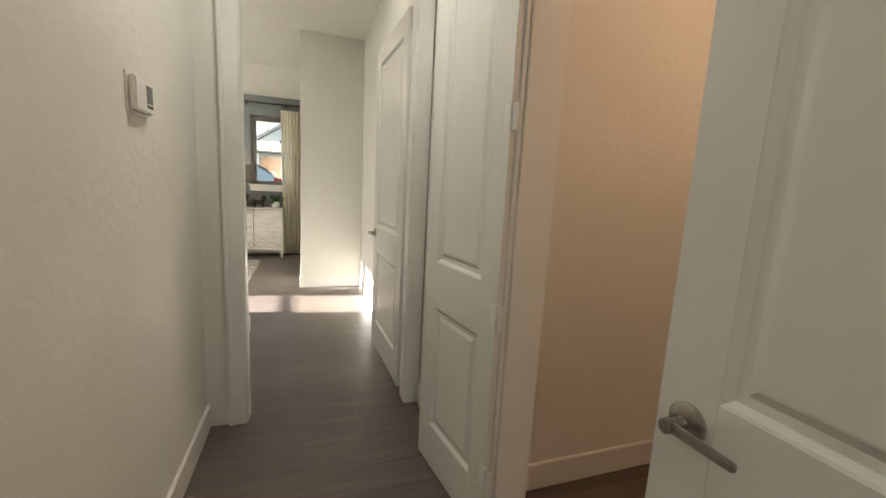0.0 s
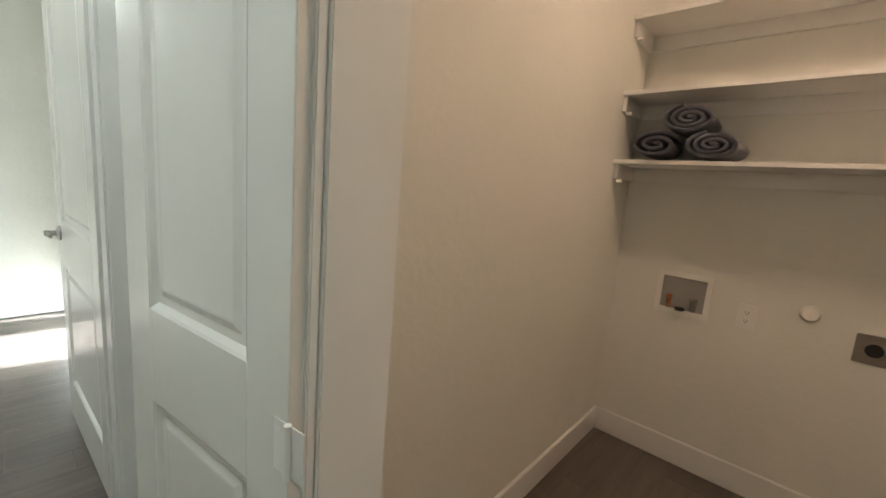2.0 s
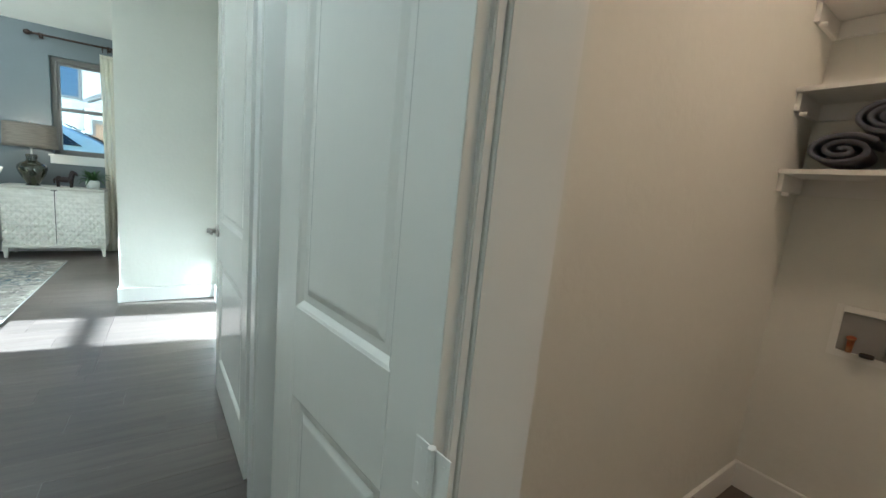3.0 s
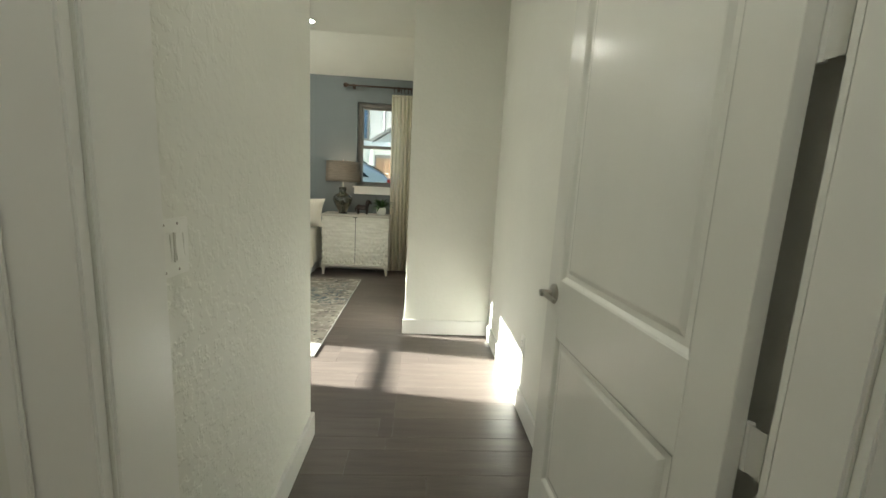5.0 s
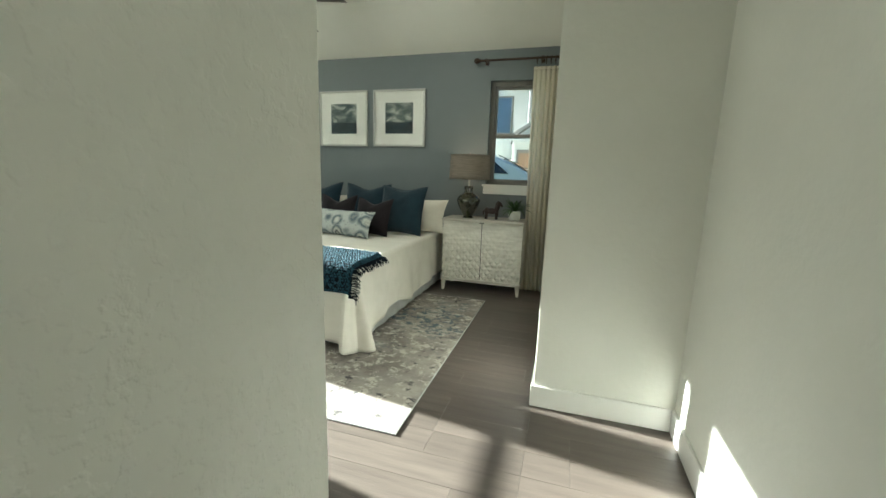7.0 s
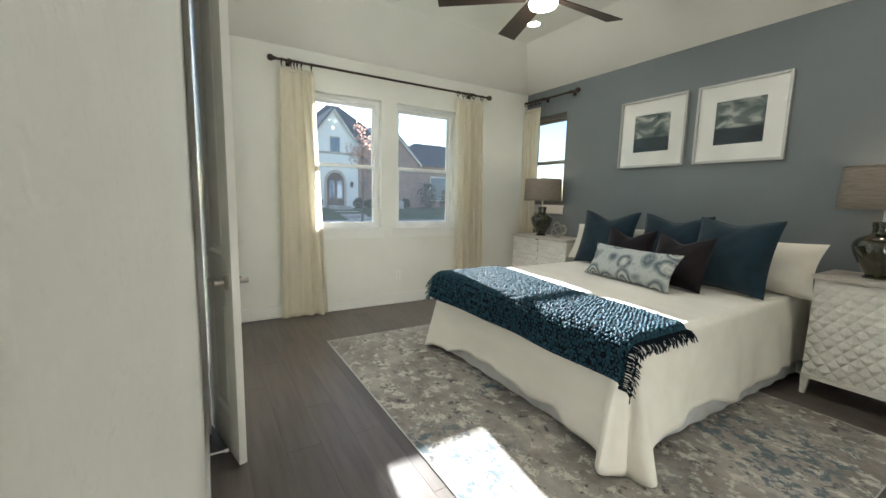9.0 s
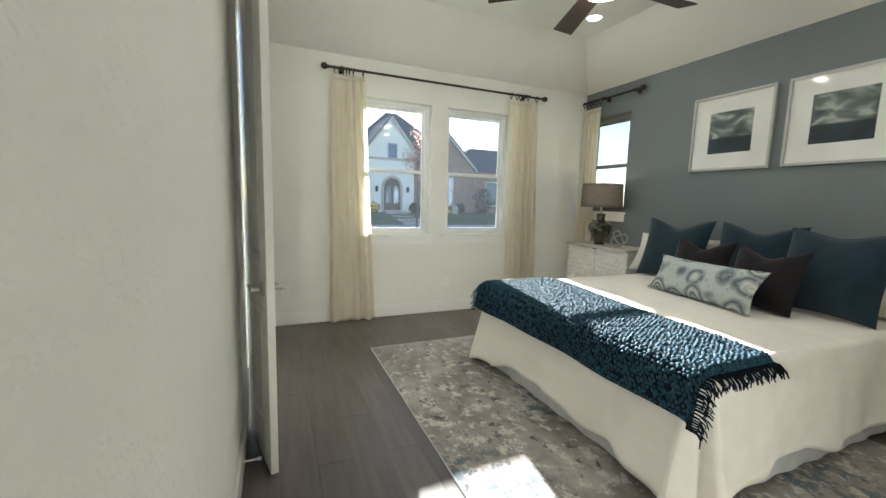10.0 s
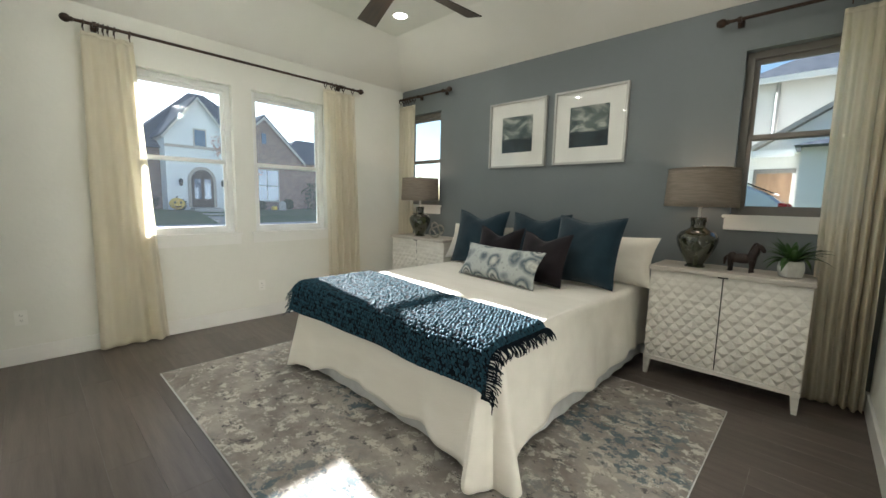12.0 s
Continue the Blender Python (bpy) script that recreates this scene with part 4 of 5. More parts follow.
# Dark sheet that paints the shade into the gaps between stitches.
part("backing", sheet(throw_gaps, 80, 60), "shaded_yarn", throw, "near-black sheet standing in for the shade between the stitches", True)
ob = part("knit", sheet(throw_at, 390, 170), "yarn", throw, smooth=True)
rnd = random.Random(4)
for u, way in ((0.0, -1), (1.0, 1)):
    bm = bmesh.new()
    for k in range(95):
        v = (k + rnd.random()) / 95
        p, nr = throw_base(u, v)
        side = Vector((way, 0, 0))
        hang = rnd.uniform(0.02, 0.052)
        sway = Vector((0, rnd.uniform(-0.035, 0.035), 0))
        pts = [p - side * 0.02 + nr * 0.008, p + side * 0.022 + nr * 0.006, p + side * 0.045 + sway * 0.5 - Vector((0, 0, hang * 0.45)),
               p + side * 0.05 + sway - Vector((0, 0, hang))]
        tube(pts, [0.0036, 0.0036, 0.0032, 0.0024], 5, bm)
    # The end away from the sun gets the shade-dark yarn colour.
    tagged(part("fringe", bm, "shaded_yarn" if way > 0 else "yarn", throw, "twisted yarn fringe"), kind="stuff")


# ---- pillows ----
def pillow(w, h, d, mat, m, label, chop=0.0, group="pillows", n=30, piping=None):
    def face(way):
        def at(u, v):
            a, b = 2 * u - 1, 2 * v - 1
            x = a * w / 2 * (1 - 0.085 * (1 - b * b))
            z = b * h / 2 * (1 - 0.085 * (1 - a * a))
            t = ((1 - abs(a) ** 2.6) * (1 - abs(b) ** 2.6)) ** 0.55
            dent = chop * math.exp(-(a / 0.52) ** 2) * max(0.0, b) ** 1.5
            crease = 0.006 * noise.noise((a * 3 + d * 40, b * 3, way * 2.0))
            return (x, way * (t * d / 2 + crease * t) * (1 - 0.35 * chop * 8 * max(0, b) * math.exp(-(a / 0.4) ** 2)), z + h / 2 - dent)
        return at
    p = thing("pillow", label, "pillow", group, at=m)
    bm = sheet(face(1), n, n)
    sheet(face(-1), n, n, bm)
    bmesh.ops.remove_doubles(bm, verts=bm.verts, dist=0.0004)
    part("cushion", bm, mat, p, smooth=True)
    rim = [face(1)(k / 16, 0) for k in range(16)] + [face(1)(1, k / 16) for k in range(16)] + [face(1)(1 - k / 16, 1) for k in range(16)] + [face(1)(0, 1 - k / 16) for k in range(16)]
    part("piping", tube(rim, 0.0032, 6, closed=True), mat, p, "corded seam", True)
    return p


Z0 = BT + 0.006
pillow(0.88, 0.42, 0.20, "linen", pose(-1.52, 7.80, Z0, -24, 0, 0), "cream sleeping pillow leaning on the accent wall")
pillow(0.88, 0.42, 0.20, "linen", pose(-2.84, 7.80, Z0, -24, 0, 0), "cream sleeping pillow behind the teal cushions")
pillow(0.62, 0.58, 0.17, "teal", pose(-2.74, 7.66, Z0, -17, 0, 3), "dark teal square cushion with a chopped top", 0.075)
pillow(0.62, 0.57, 0.16, "teal", pose(-2.10, 7.72, Z0, -16, 0, -2), "dark teal square cushion in the middle", 0.06)
pillow(0.59, 0.57, 0.19, "teal", pose(-1.54, 7.50, Z0, -17, 0, -7), "dark teal square cushion in front of a cream pillow", 0.035)
pillow(0.47, 0.44, 0.15, "plum", pose(-2.30, 7.40, Z0, -18, 0, 2), "dark plum velvet cushion with a chopped top", 0.075)
pillow(0.47, 0.43, 0.15, "plum", pose(-1.79, 7.28, Z0, -19, 0, -8), "dark plum velvet cushion beside the lumbar", 0.06)
pillow(0.86, 0.30, 0.14, "rings", pose(-2.09, 7.10, Z0, -26, 0, -9), "grey ring-patterned lumbar cushion on the bed")


# ---- nightstands ----
def nightstand(at, label):
    W, D, H = 0.955, 0.44, 0.872
    ns = thing("nightstand", label, "nightstand", "nightstands", at=at)
    part("top", box(-W / 2, W / 2, -D / 2 - 0.005, D / 2, H - 0.03, H, bevel=0.003), "washed_top", ns, "grey-washed top board")
    part("body", box(-W / 2 + 0.008, W / 2 - 0.008, -D / 2 + 0.031, D / 2, 0.155, H - 0.0305), "washed", ns)
    # Solid dark strip that paints the shade in the gap between the doors.
    part("seam", box(-0.004, 0.004, -D / 2 + 0.0275, -D / 2 + 0.0305, 0.16, H - 0.036), "dark", ns, "dark strip for the shade in the gap between the doors")
    part("base_rail", box(-W / 2 + 0.008, W / 2 - 0.008, -D / 2 + 0.008, D / 2, 0.125, 0.1545, bevel=0.002), "washed", ns)
    for sx in (-1, 1):
        for sy in (-1, 1):
            cx, cy = sx * (W / 2 - 0.033), sy * (D / 2 - 0.035)
            bm = box(cx - 0.024, cx + 0.024, cy - 0.022, cy + 0.022, 0, 0.1245)
            for v in bm.verts:
                if v.co.z < 0.01:
                    v.co.x, v.co.y = cx + sx * 0.006 + (v.co.x - cx) * 0.6, cy + (v.co.y - cy) * 0.6
            part("leg", bm, "washed", ns, "short tapered leg")
    for s in (-1, 1):
        x0, x1 = (-W / 2 + 0.012, -0.004) if s < 0 else (0.004, W / 2 - 0.012)
        z0, z1, y = 0.160, H - 0.036, -D / 2 + 0.028
        bm = box(x0, x1, y, y + 0.003, z0, z1)
        dx, dz = (x1 - x0) / 6, (z1 - z0) / 7
        for i in range(-1, 15):
            for j in range(-1, 8):
                cx, cz = x0 + dx * (j + 0.5 * (i % 2)), z0 + dz * i / 2
                peak = 0.003 + 0.022 * max(0.0, 1 - i / 14)
                pts = [(cx - dx / 2, cz), (cx, cz - dz / 2), (cx + dx / 2, cz), (cx, cz + dz / 2)]
                if cx - dx / 2 > x1 - 1e-4 or cx + dx / 2 < x0 + 1e-4 or cz - dz / 2 > z1 - 1e-4 or cz + dz / 2 < z0 + 1e-4:
                    continue
                ring = [bm.verts.new((min(max(px, x0), x1), y - 0.001, min(max(pz, z0), z1))) for px, pz in pts]
                mid = bm.verts.new((min(max(cx, x0), x1), y - peak, min(max(cz - dz * 0.12, z0), z1)))
                for k in range(4):
                    a, b = ring[k], ring[(k + 1) % 4]
                    if len({tuple(round(c, 5) for c in q.co) for q in (a, b, mid)}) == 3:
                        bm.faces.new((a, b, mid))
        bmesh.ops.remove_doubles(bm, verts=bm.verts, dist=0.0003)
        part("door", bm, "washed", ns, "whitewashed door carved in raised diamonds")
    part("pull", box(-0.03, 0.03, -D / 2 + 0.004, -D / 2 + 0.012, H - 0.040, H - 0.032), "dark", ns, "thin dark finger pull")
    return ns


nightstand(pose(-0.626, 8.02, 0), "whitewashed wooden nightstand with carved diamond doors, by the curtain")
nightstand(pose(-3.80, 8.02, 0), "whitewashed wooden nightstand with carved diamond doors, in the corner")
NT = 0.872


def table_lamp(x, y, label):
    t = thing("table_lamp", label, "table lamp", "table lamps", at=pose(x, y, NT))
    part("foot", lathe([(0.001, 0), (0.068, 0), (0.068, 0.008), (0.056, 0.014), (0.001, 0.014)], 32), "lamp_glass", t, smooth=True)
    part("vase", lathe([(0.05, 0.012), (0.062, 0.03), (0.095, 0.09), (0.128, 0.16), (0.139, 0.205), (0.135, 0.235), (0.112, 0.265), (0.072, 0.285), (0.053, 0.30), (0.050, 0.335),
                        (0.056, 0.345), (0.056, 0.372), (0.048, 0.378), (0.001, 0.378)], 40), "lamp_glass", t, "smoked glossy glass vase", True)
    part("neck", tube([(0, 0, 0.376), (0, 0, 0.45)], 0.012, 12), "acrylic", t, "pale neck")
    part("socket", tube([(0, 0, 0.45), (0, 0, 0.53)], 0.016, 12), "nickel", t)
    part("light_bulb", lathe([(0.001, 0.53), (0.015, 0.535), (0.03, 0.575), (0.025, 0.605), (0.001, 0.615)], 16), "plastic", t, "white bulb", True)
    sh = part("shade", sheet(lambda u, v: ((0.230 + 0.012 * (1 - v)) * math.cos(2 * math.pi * u), (0.230 + 0.012 * (1 - v)) * math.sin(2 * math.pi * u), 0.455 + 0.28 * v), 48, 6, closed=True), "shade", t,
              "taupe linen drum shade", True)
    sh.modifiers.new("cloth", "SOLIDIFY").thickness = 0.002
    for z in (0.457, 0.733):
        r = 0.243 if z < 0.5 else 0.2305
        part("shade_band", tube([(r * math.cos(a), r * math.sin(a), z) for a in [2 * math.pi * k / 48 for k in range(48)]], 0.0028, 6, closed=True), "shade", t)
    part("harp", tube([(-0.016, 0, 0.53), (-0.055, 0, 0.58), (-0.05, 0, 0.68), (0, 0, 0.735), (0.05, 0, 0.68), (0.055, 0, 0.58), (0.016, 0, 0.53)], 0.003, 6), "nickel", t)
    part("finial", lathe([(0.001, 0.734), (0.009, 0.737), (0.007, 0.748), (0.011, 0.756), (0.001, 0.764)], 16), "nickel", t, smooth=True)
    d = bpy.data.lights.new("table_bulb", "POINT")
    d.energy, d.shadow_soft_size, d.color = 0.33, 0.03, (1.0, 0.72, 0.5)
    lb = new("table_bulb", d)
    lb.location = (x, y, NT + 0.64)
    return t


table_lamp(-0.84, 8.0, "smoked glass table lamp with taupe drum shade beside a horse")
table_lamp(-3.93, 8.0, "smoked glass table lamp with a taupe drum shade in the corner")


# ---- small things on the nightstands ----
def horse(at):
    bm = bmesh.new()

    def blob(c, r, turn=0.0):
        made = bmesh.ops.create_uvsphere(bm, u_segments=14, v_segments=10, radius=1.0)["verts"]
        for v in made:
            q = Matrix.Rotation(radians(turn), 3, "Y") @ Vector((v.co.x * r[0], v.co.y * r[1], v.co.z * r[2]))
            v.co = q + Vector(c)
    blob((0, 0, 0.095), (0.078, 0.031, 0.037))
    blob((-0.055, 0, 0.098), (0.034, 0.032, 0.042))
    blob((0.055, 0, 0.102), (0.032, 0.030, 0.044))
    tube([(0.055, 0, 0.11), (0.075, 0, 0.145), (0.083, 0, 0.175), (0.092, 0, 0.190)], [0.030, 0.026, 0.022, 0.020], 12, bm)
    tube([(0.080, 0, 0.192), (0.106, 0, 0.182), (0.124, 0, 0.160), (0.126, 0, 0.148)], [0.022, 0.019, 0.013, 0.010], 12, bm)
    tube([(0.042, 0, 0.135), (0.056, 0, 0.175), (0.070, 0, 0.205), (0.086, 0, 0.212)], [0.007, 0.010, 0.010, 0.006], 8, bm)
    tube([(-0.082, 0, 0.11), (-0.100, 0, 0.085), (-0.102, 0, 0.04)], [0.009, 0.012, 0.006], 8, bm)
    for x, y in ((-0.062, 0.017), (-0.062, -0.017), (0.062, 0.016), (0.062, -0.016)):
        tube([(x, y, 0.09), (x * 1.04, y, 0.045), (x * 1.0, y, 0.012), (x * 1.05, y, 0.0)], [0.021, 0.013, 0.011, 0.015], 10, bm)
    ob = mesh("horse_figurine", bm, "iron", True)
    ob.matrix_basis = at
    return tagged(ob, "dark cast iron horse figure standing on the nightstand", "figurine")


horse(pose(-0.555, 8.0, NT, 0, 0, -8))


def potted_plant(at):
    p = thing("potted_plant", "green spiky houseplant in a ribbed white pot", "plant", at=at)
    bm = sheet(lambda u, v: ((0.044 + 0.026 * math.sin(math.pi * (0.16 + 0.62 * v))) * (1 + 0.018 * math.cos(36 * math.pi * u)) * math.cos(2 * math.pi * u),
                             (0.044 + 0.026 * math.sin(math.pi * (0.16 + 0.62 * v))) * (1 + 0.018 * math.cos(36 * math.pi * u)) * math.sin(2 * math.pi * u), 0.11 * v), 108, 10, closed=True)
    pot = part("pot", bm, "pot", p, "ribbed white ceramic pot", True)
    pot.modifiers.new("wall", "SOLIDIFY").thickness = 0.005
    part("pot_base", lathe([(0.001, 0.0), (0.05, 0.0), (0.05, 0.006), (0.001, 0.006)], 24), "pot", p)
    part("soil", lathe([(0.001, 0.088), (0.056, 0.088), (0.056, 0.094), (0.001, 0.097)], 24), "bark", p)
    r = random.Random(9)
    for k in range(44):
        a, lean, ln2, wd = r.uniform(0, 6.28), r.uniform(0.35, 1.5), r.uniform(0.13, 0.22), r.uniform(0.011, 0.018)
        out = Vector((math.cos(a), math.sin(a), 0))
        side = Vector((-math.sin(a), math.cos(a), 0))

        def leaf(u, v):
            s = u * ln2
            q = out * (0.012 + s * math.sin(lean * (0.6 + 0.7 * u))) + Vector((0, 0, 0.09 + s * math.cos(lean * (0.6 + 0.7 * u))))
            wid = wd * math.sin(math.pi * min(1.0, 0.12 + 0.88 * u)) ** 0.7
            return q + side * (v - 0.5) * 2 * wid + Vector((0, 0, abs(v - 0.5) * wid * 0.9))
        part("leaf", sheet(leaf, 7, 2), "leaf", p, smooth=True)
    return p


potted_plant(pose(-0.285, 8.0, NT))
knot = thing("knot_sculpture", "antique silver twisted knot sculpture beside the lamp", "sculpture", at=pose(-3.58, 7.95, NT, 0, 0, 20))
pts = []
for k in range(96):
    a = 2 * math.pi * k / 96
    pts.append(((0.066 + 0.03 * math.cos(3 * a)) * math.cos(2 * a), 0.032 * math.sin(3 * a), 0.105 + (0.066 + 0.03 * math.cos(3 * a)) * math.sin(2 * a)))
low = min(p[2] for p in pts)
part("loop", tube([(p[0], p[1], p[2] - low + 0.0105) for p in pts], 0.0105, 10, closed=True), "silver", knot, smooth=True)


# ---- framed seascapes ----
def picture(x0, x1, z0, z1, mat, label):
    w, h = x1 - x0, z1 - z0
    p = thing("framed_picture", label, "picture", "framed seascapes", at=pose((x0 + x1) / 2, NORTH - 0.001, (z0 + z1) / 2))
    f = 0.021
    for a, b, c, d in ((-w / 2, -w / 2 + f, -h / 2, h / 2), (w / 2 - f, w / 2, -h / 2, h / 2), (-w / 2 + f, w / 2 - f, -h / 2, -h / 2 + f), (-w / 2 + f, w / 2 - f, h / 2 - f, h / 2)):
        part("frame", box(a, b, -0.036, 0, c, d, bevel=0.003), "frame", p, "slim silver-leaf frame")
    iw, ih = w * 0.27, h * 0.272
    bm = bmesh.new()
    for a, b, c, d in ((-w / 2 + f, -iw, -h / 2 + f, h / 2 - f), (iw, w / 2 - f, -h / 2 + f, h / 2 - f), (-iw, iw, -h / 2 + f, -ih), (-iw, iw, ih, h / 2 - f)):
        box(a, b, -0.016, -0.012, c, d, bm)
    part("mat_board", bm, "mat_board", p, "wide white mat board")
    part("print", box(-iw - 0.004, iw + 0.004, -0.0118, -0.009, -ih - 0.004, ih + 0.004), seascape("seascape_print", x0), p, "dark cloudy seascape print")
    g = part("glazing", box(-w / 2 + f - 0.002, w / 2 - f + 0.002, -0.0215, -0.0195, -h / 2 + f - 0.002, h / 2 - f + 0.002), "picture_glass", p, "clear glazing")
    g.visible_shadow = False
    return p


picture(-3.015, -2.300, 1.712, 2.416, None, "framed seascape print with clouds, wide white mat")
picture(-2.212, -1.500, 1.714, 2.416, None, "framed stormy seascape print with a wide white mat")


# ---- wall plates ----
def plate(at, w, h, kind, label, category):
    """A wall plate in its own plane: x along the wall, -y out of it, z up."""
    p = thing("wall_switch" if kind == "switches" else "wall_outlet", label, category, at=at)
    part("cover", box(-w / 2, w / 2, -0.006, 0, -h / 2, h / 2, bevel=0.0025), "plastic", p)
    if kind == "outlet":
        for dz in (-0.02, 0.02):
            part("socket", lathe([(0.001, 0), (0.0165, 0), (0.0165, 0.002), (0.001, 0.002)], 20), "plastic", p).matrix_basis = pose(0, -0.006, dz, 90, 0, 0)
            bm = box(-0.007, -0.0045, -0.0088, -0.0082, dz - 0.003, dz + 0.006)
            box(0.0045, 0.007, -0.0088, -0.0082, dz - 0.003, dz + 0.006, bm)
            box(-0.002, 0.002, -0.0088, -0.0082, dz - 0.010, dz - 0.006, bm)
            part("slots", bm, "dark", p)
    else:
        for k, dx in enumerate((-0.046, 0.0, 0.046)):
            bm = box(dx - 0.0165, dx + 0.0165, -0.0085, -0.005, -0.033, 0.033, bevel=0.001)
            part("surround", bm, "plastic", p)
            if k:
                bm = box(dx - 0.0145, dx + 0.0145, -0.0115, -0.0075, -0.030, 0.030, bevel=0.0015)
                for v in bm.verts:
                    if v.co.y < -0.010:
                        v.co.y += 0.0035 * (0.5 + v.co.z / 0.06)
                part("rocker", bm, "plastic", p, "white rocker paddle")
            else:
                part("dial", lathe([(0.001, 0), (0.010, 0), (0.009, 0.008), (0.001, 0.009)], 20), "plate_grey", p, "grey dimmer knob").matrix_basis = pose(dx, -0.0085, 0.012, 90, 0, 0)
                part("button", box(dx - 0.005, dx + 0.005, -0.0115, -0.0085, -0.024, -0.016, bevel=0.001), "plate_grey", p)
            for dz in (-0.05, 0.05):
                part("screw", lathe([(0.001, 0), (0.0032, 0), (0.0025, 0.001), (0.001, 0.0012)], 10), "nickel", p).matrix_basis = pose(dx, -0.006, dz, 90, 0, 0)
    return p


plate(pose(VEST_L, 3.007, 1.20, 0, 0, 90), 0.172, 0.126, "switches", "white three-gang switch plate with a dimmer", "light switch")
plate(pose(HALL_R, 4.44, 0.42, 0, 0, -90), 0.072, 0.116, "outlet", "white duplex outlet on the entry wall", "outlet")
plate(pose(WEST, 6.23, 0.365, 0, 0, 90), 0.072, 0.116, "outlet", "white duplex outlet under the street window", "outlet")
plate(pose(WEST, 4.40, 0.365, 0, 0, 90), 0.072, 0.116, "outlet", "white duplex outlet near the closet", "outlet")
th = thing("thermostat", "white thermostat with a small grey screen", "thermostat", at=pose(HALL_L, 1.87, 1.62, 0, 0, 90))
part("backplate", box(-0.085, 0.085, -0.006, 0, -0.062, 0.062, bevel=0.002), "plastic", th)
part("housing", box(-0.074, 0.074, -0.027, -0.006, -0.052, 0.052, bevel=0.005), "plastic", th)
part("screen", box(0.012, 0.062, -0.0282, -0.0268, -0.020, 0.036), "screen", th, "grey display")
part("buttons", box(0.012, 0.062, -0.0282, -0.0268, -0.034, -0.024), "dark", th)

# ---- laundry ----
SX = LX - 0.285
for z in (1.543, 1.861, 2.196):
    s = thing("wall_shelf", "long white painted laundry shelf on cleats", "shelf", "laundry shelves")
    part("board", box(SX, LX, -0.5, LY, z - 0.019, z, bevel=0.002), "trim", s)
    part("cleat", box(SX + 0.02, LX, LY - 0.018, LY, z - 0.088, z - 0.019, bevel=0.002), "trim", s, "white side cleat")
    part("cleat", box(LX - 0.018, LX, -0.5, LY - 0.018, z - 0.088, z - 0.019, bevel=0.002), "trim", s, "white back cleat")
    part("peg", tube([(SX + 0.03, LY - 0.02, z - 0.10), (SX + 0.03, LY - 0.045, z - 0.10)], 0.008, 8), "trim", s)


def towel(at, label, r=0.078, turns=3.2):
    t = thing("rolled_towel", label, "towel", "rolled towels", at=at)
    n = 90

    def spiral(u, v):
        a = u * turns * 2 * math.pi
        rad = 0.012 + (r - 0.012) * (a / (turns * 2 * math.pi))
        squash = 0.57
        return (-0.14 + 0.28 * v, rad * math.cos(a), r * squash + rad * squash * math.sin(a) + 0.002 * math.sin(9 * v + a))
    ob = part("roll", sheet(spiral, n, 10), "towel", t, smooth=True)
    m2 = ob.modifiers.new("pile", "SOLIDIFY")
    m2.thickness, m2.offset = 0.015, -1
    return t


TZ = 1.544
towel(pose(SX + 0.13, 1.555, TZ + 0.006, 0, 0, 4), "rolled slate-blue towel on the shelf by the wall", 0.112, 2.4)
towel(pose(SX + 0.13, 1.315, TZ + 0.004, 0, 0, -3), "rolled slate-blue towel on the shelf", 0.108)
towel(pose(SX + 0.14, 1.43, TZ + 0.118, 0, 0, 2), "rolled slate-blue towel on top of two others", 0.112)
vb = thing("washer_box", "white recessed washer outlet box with valves", "outlet box", at=pose(LX, 1.378, 0.905))
for y0, y1, z0, z1 in ((-0.122, -0.097, -0.11, 0.11), (0.097, 0.122, -0.11, 0.11), (-0.097, 0.097, 0.082, 0.11), (-0.097, 0.097, -0.11, -0.082)):
    part("rim", box(-0.010, 0, y0, y1, z0, z1, bevel=0.002), "plastic", vb)
# White back coloured grey to suggest the shade of a deeper recess.
part("back", box(-0.0022, -0.0008, -0.097, 0.097, -0.082, 0.082), "plate_grey", vb)
for y, mm in ((0.055, "brass"), (-0.055, "nickel")):
    part("valve", tube([(-0.014, y, -0.08), (-0.014, y, -0.03), (-0.020, y, -0.018)], [0.010, 0.012, 0.016], 12), mm, vb, "supply valve", True)
part("drain", lathe([(0.001, 0), (0.022, 0), (0.022, 0.012), (0.001, 0.012)], 20), "dark", vb).matrix_basis = pose(-0.026, 0.0, -0.081)
plate(pose(LX, 1.11, 0.862, 0, 0, -90), 0.072, 0.116, "outlet", "white duplex outlet by the washer box", "outlet")
dr = thing("dryer_outlet", "steel dryer outlet plate with a black socket", "outlet", at=pose(LX, 0.695, 0.84, 0, 0, -90))
part("cover", box(-0.057, 0.057, -0.006, 0, -0.06, 0.06, bevel=0.0025), "nickel", dr)
part("socket", lathe([(0.001, 0), (0.028, 0), (0.027, 0.006), (0.001, 0.006)], 24), "dark", dr, "black round socket").matrix_basis = pose(0, -0.006, 0, 90, 0, 0)
cap = thing("vent_cap", "round white gas stub cap on the wall", "cap", at=pose(LX, 0.90, 0.935, 0, -90, 0))
part("disc", lathe([(0.001, 0), (0.036, 0), (0.034, 0.012), (0.026, 0.02), (0.001, 0.021)], 28), "plastic", cap, smooth=True)


# ---- outdoors ----
def ground_z(x, y):
    """The lots rise gently away from the street to the west and towards the neighbour in the north."""
    def ease(t):
        t = min(1.0, max(0.0, t))
        return t * t * (3 - 2 * t)
    z = -0.18
    z -= 0.22 * ease((-7.0 - x) / 6.0)
    z += 0.80 * ease((-21.8 - x) / 8.0)
    z += 0.45 * ease((y - 11.0) / 6.0) * ease((x + 16.0) / 8.0)
    return z


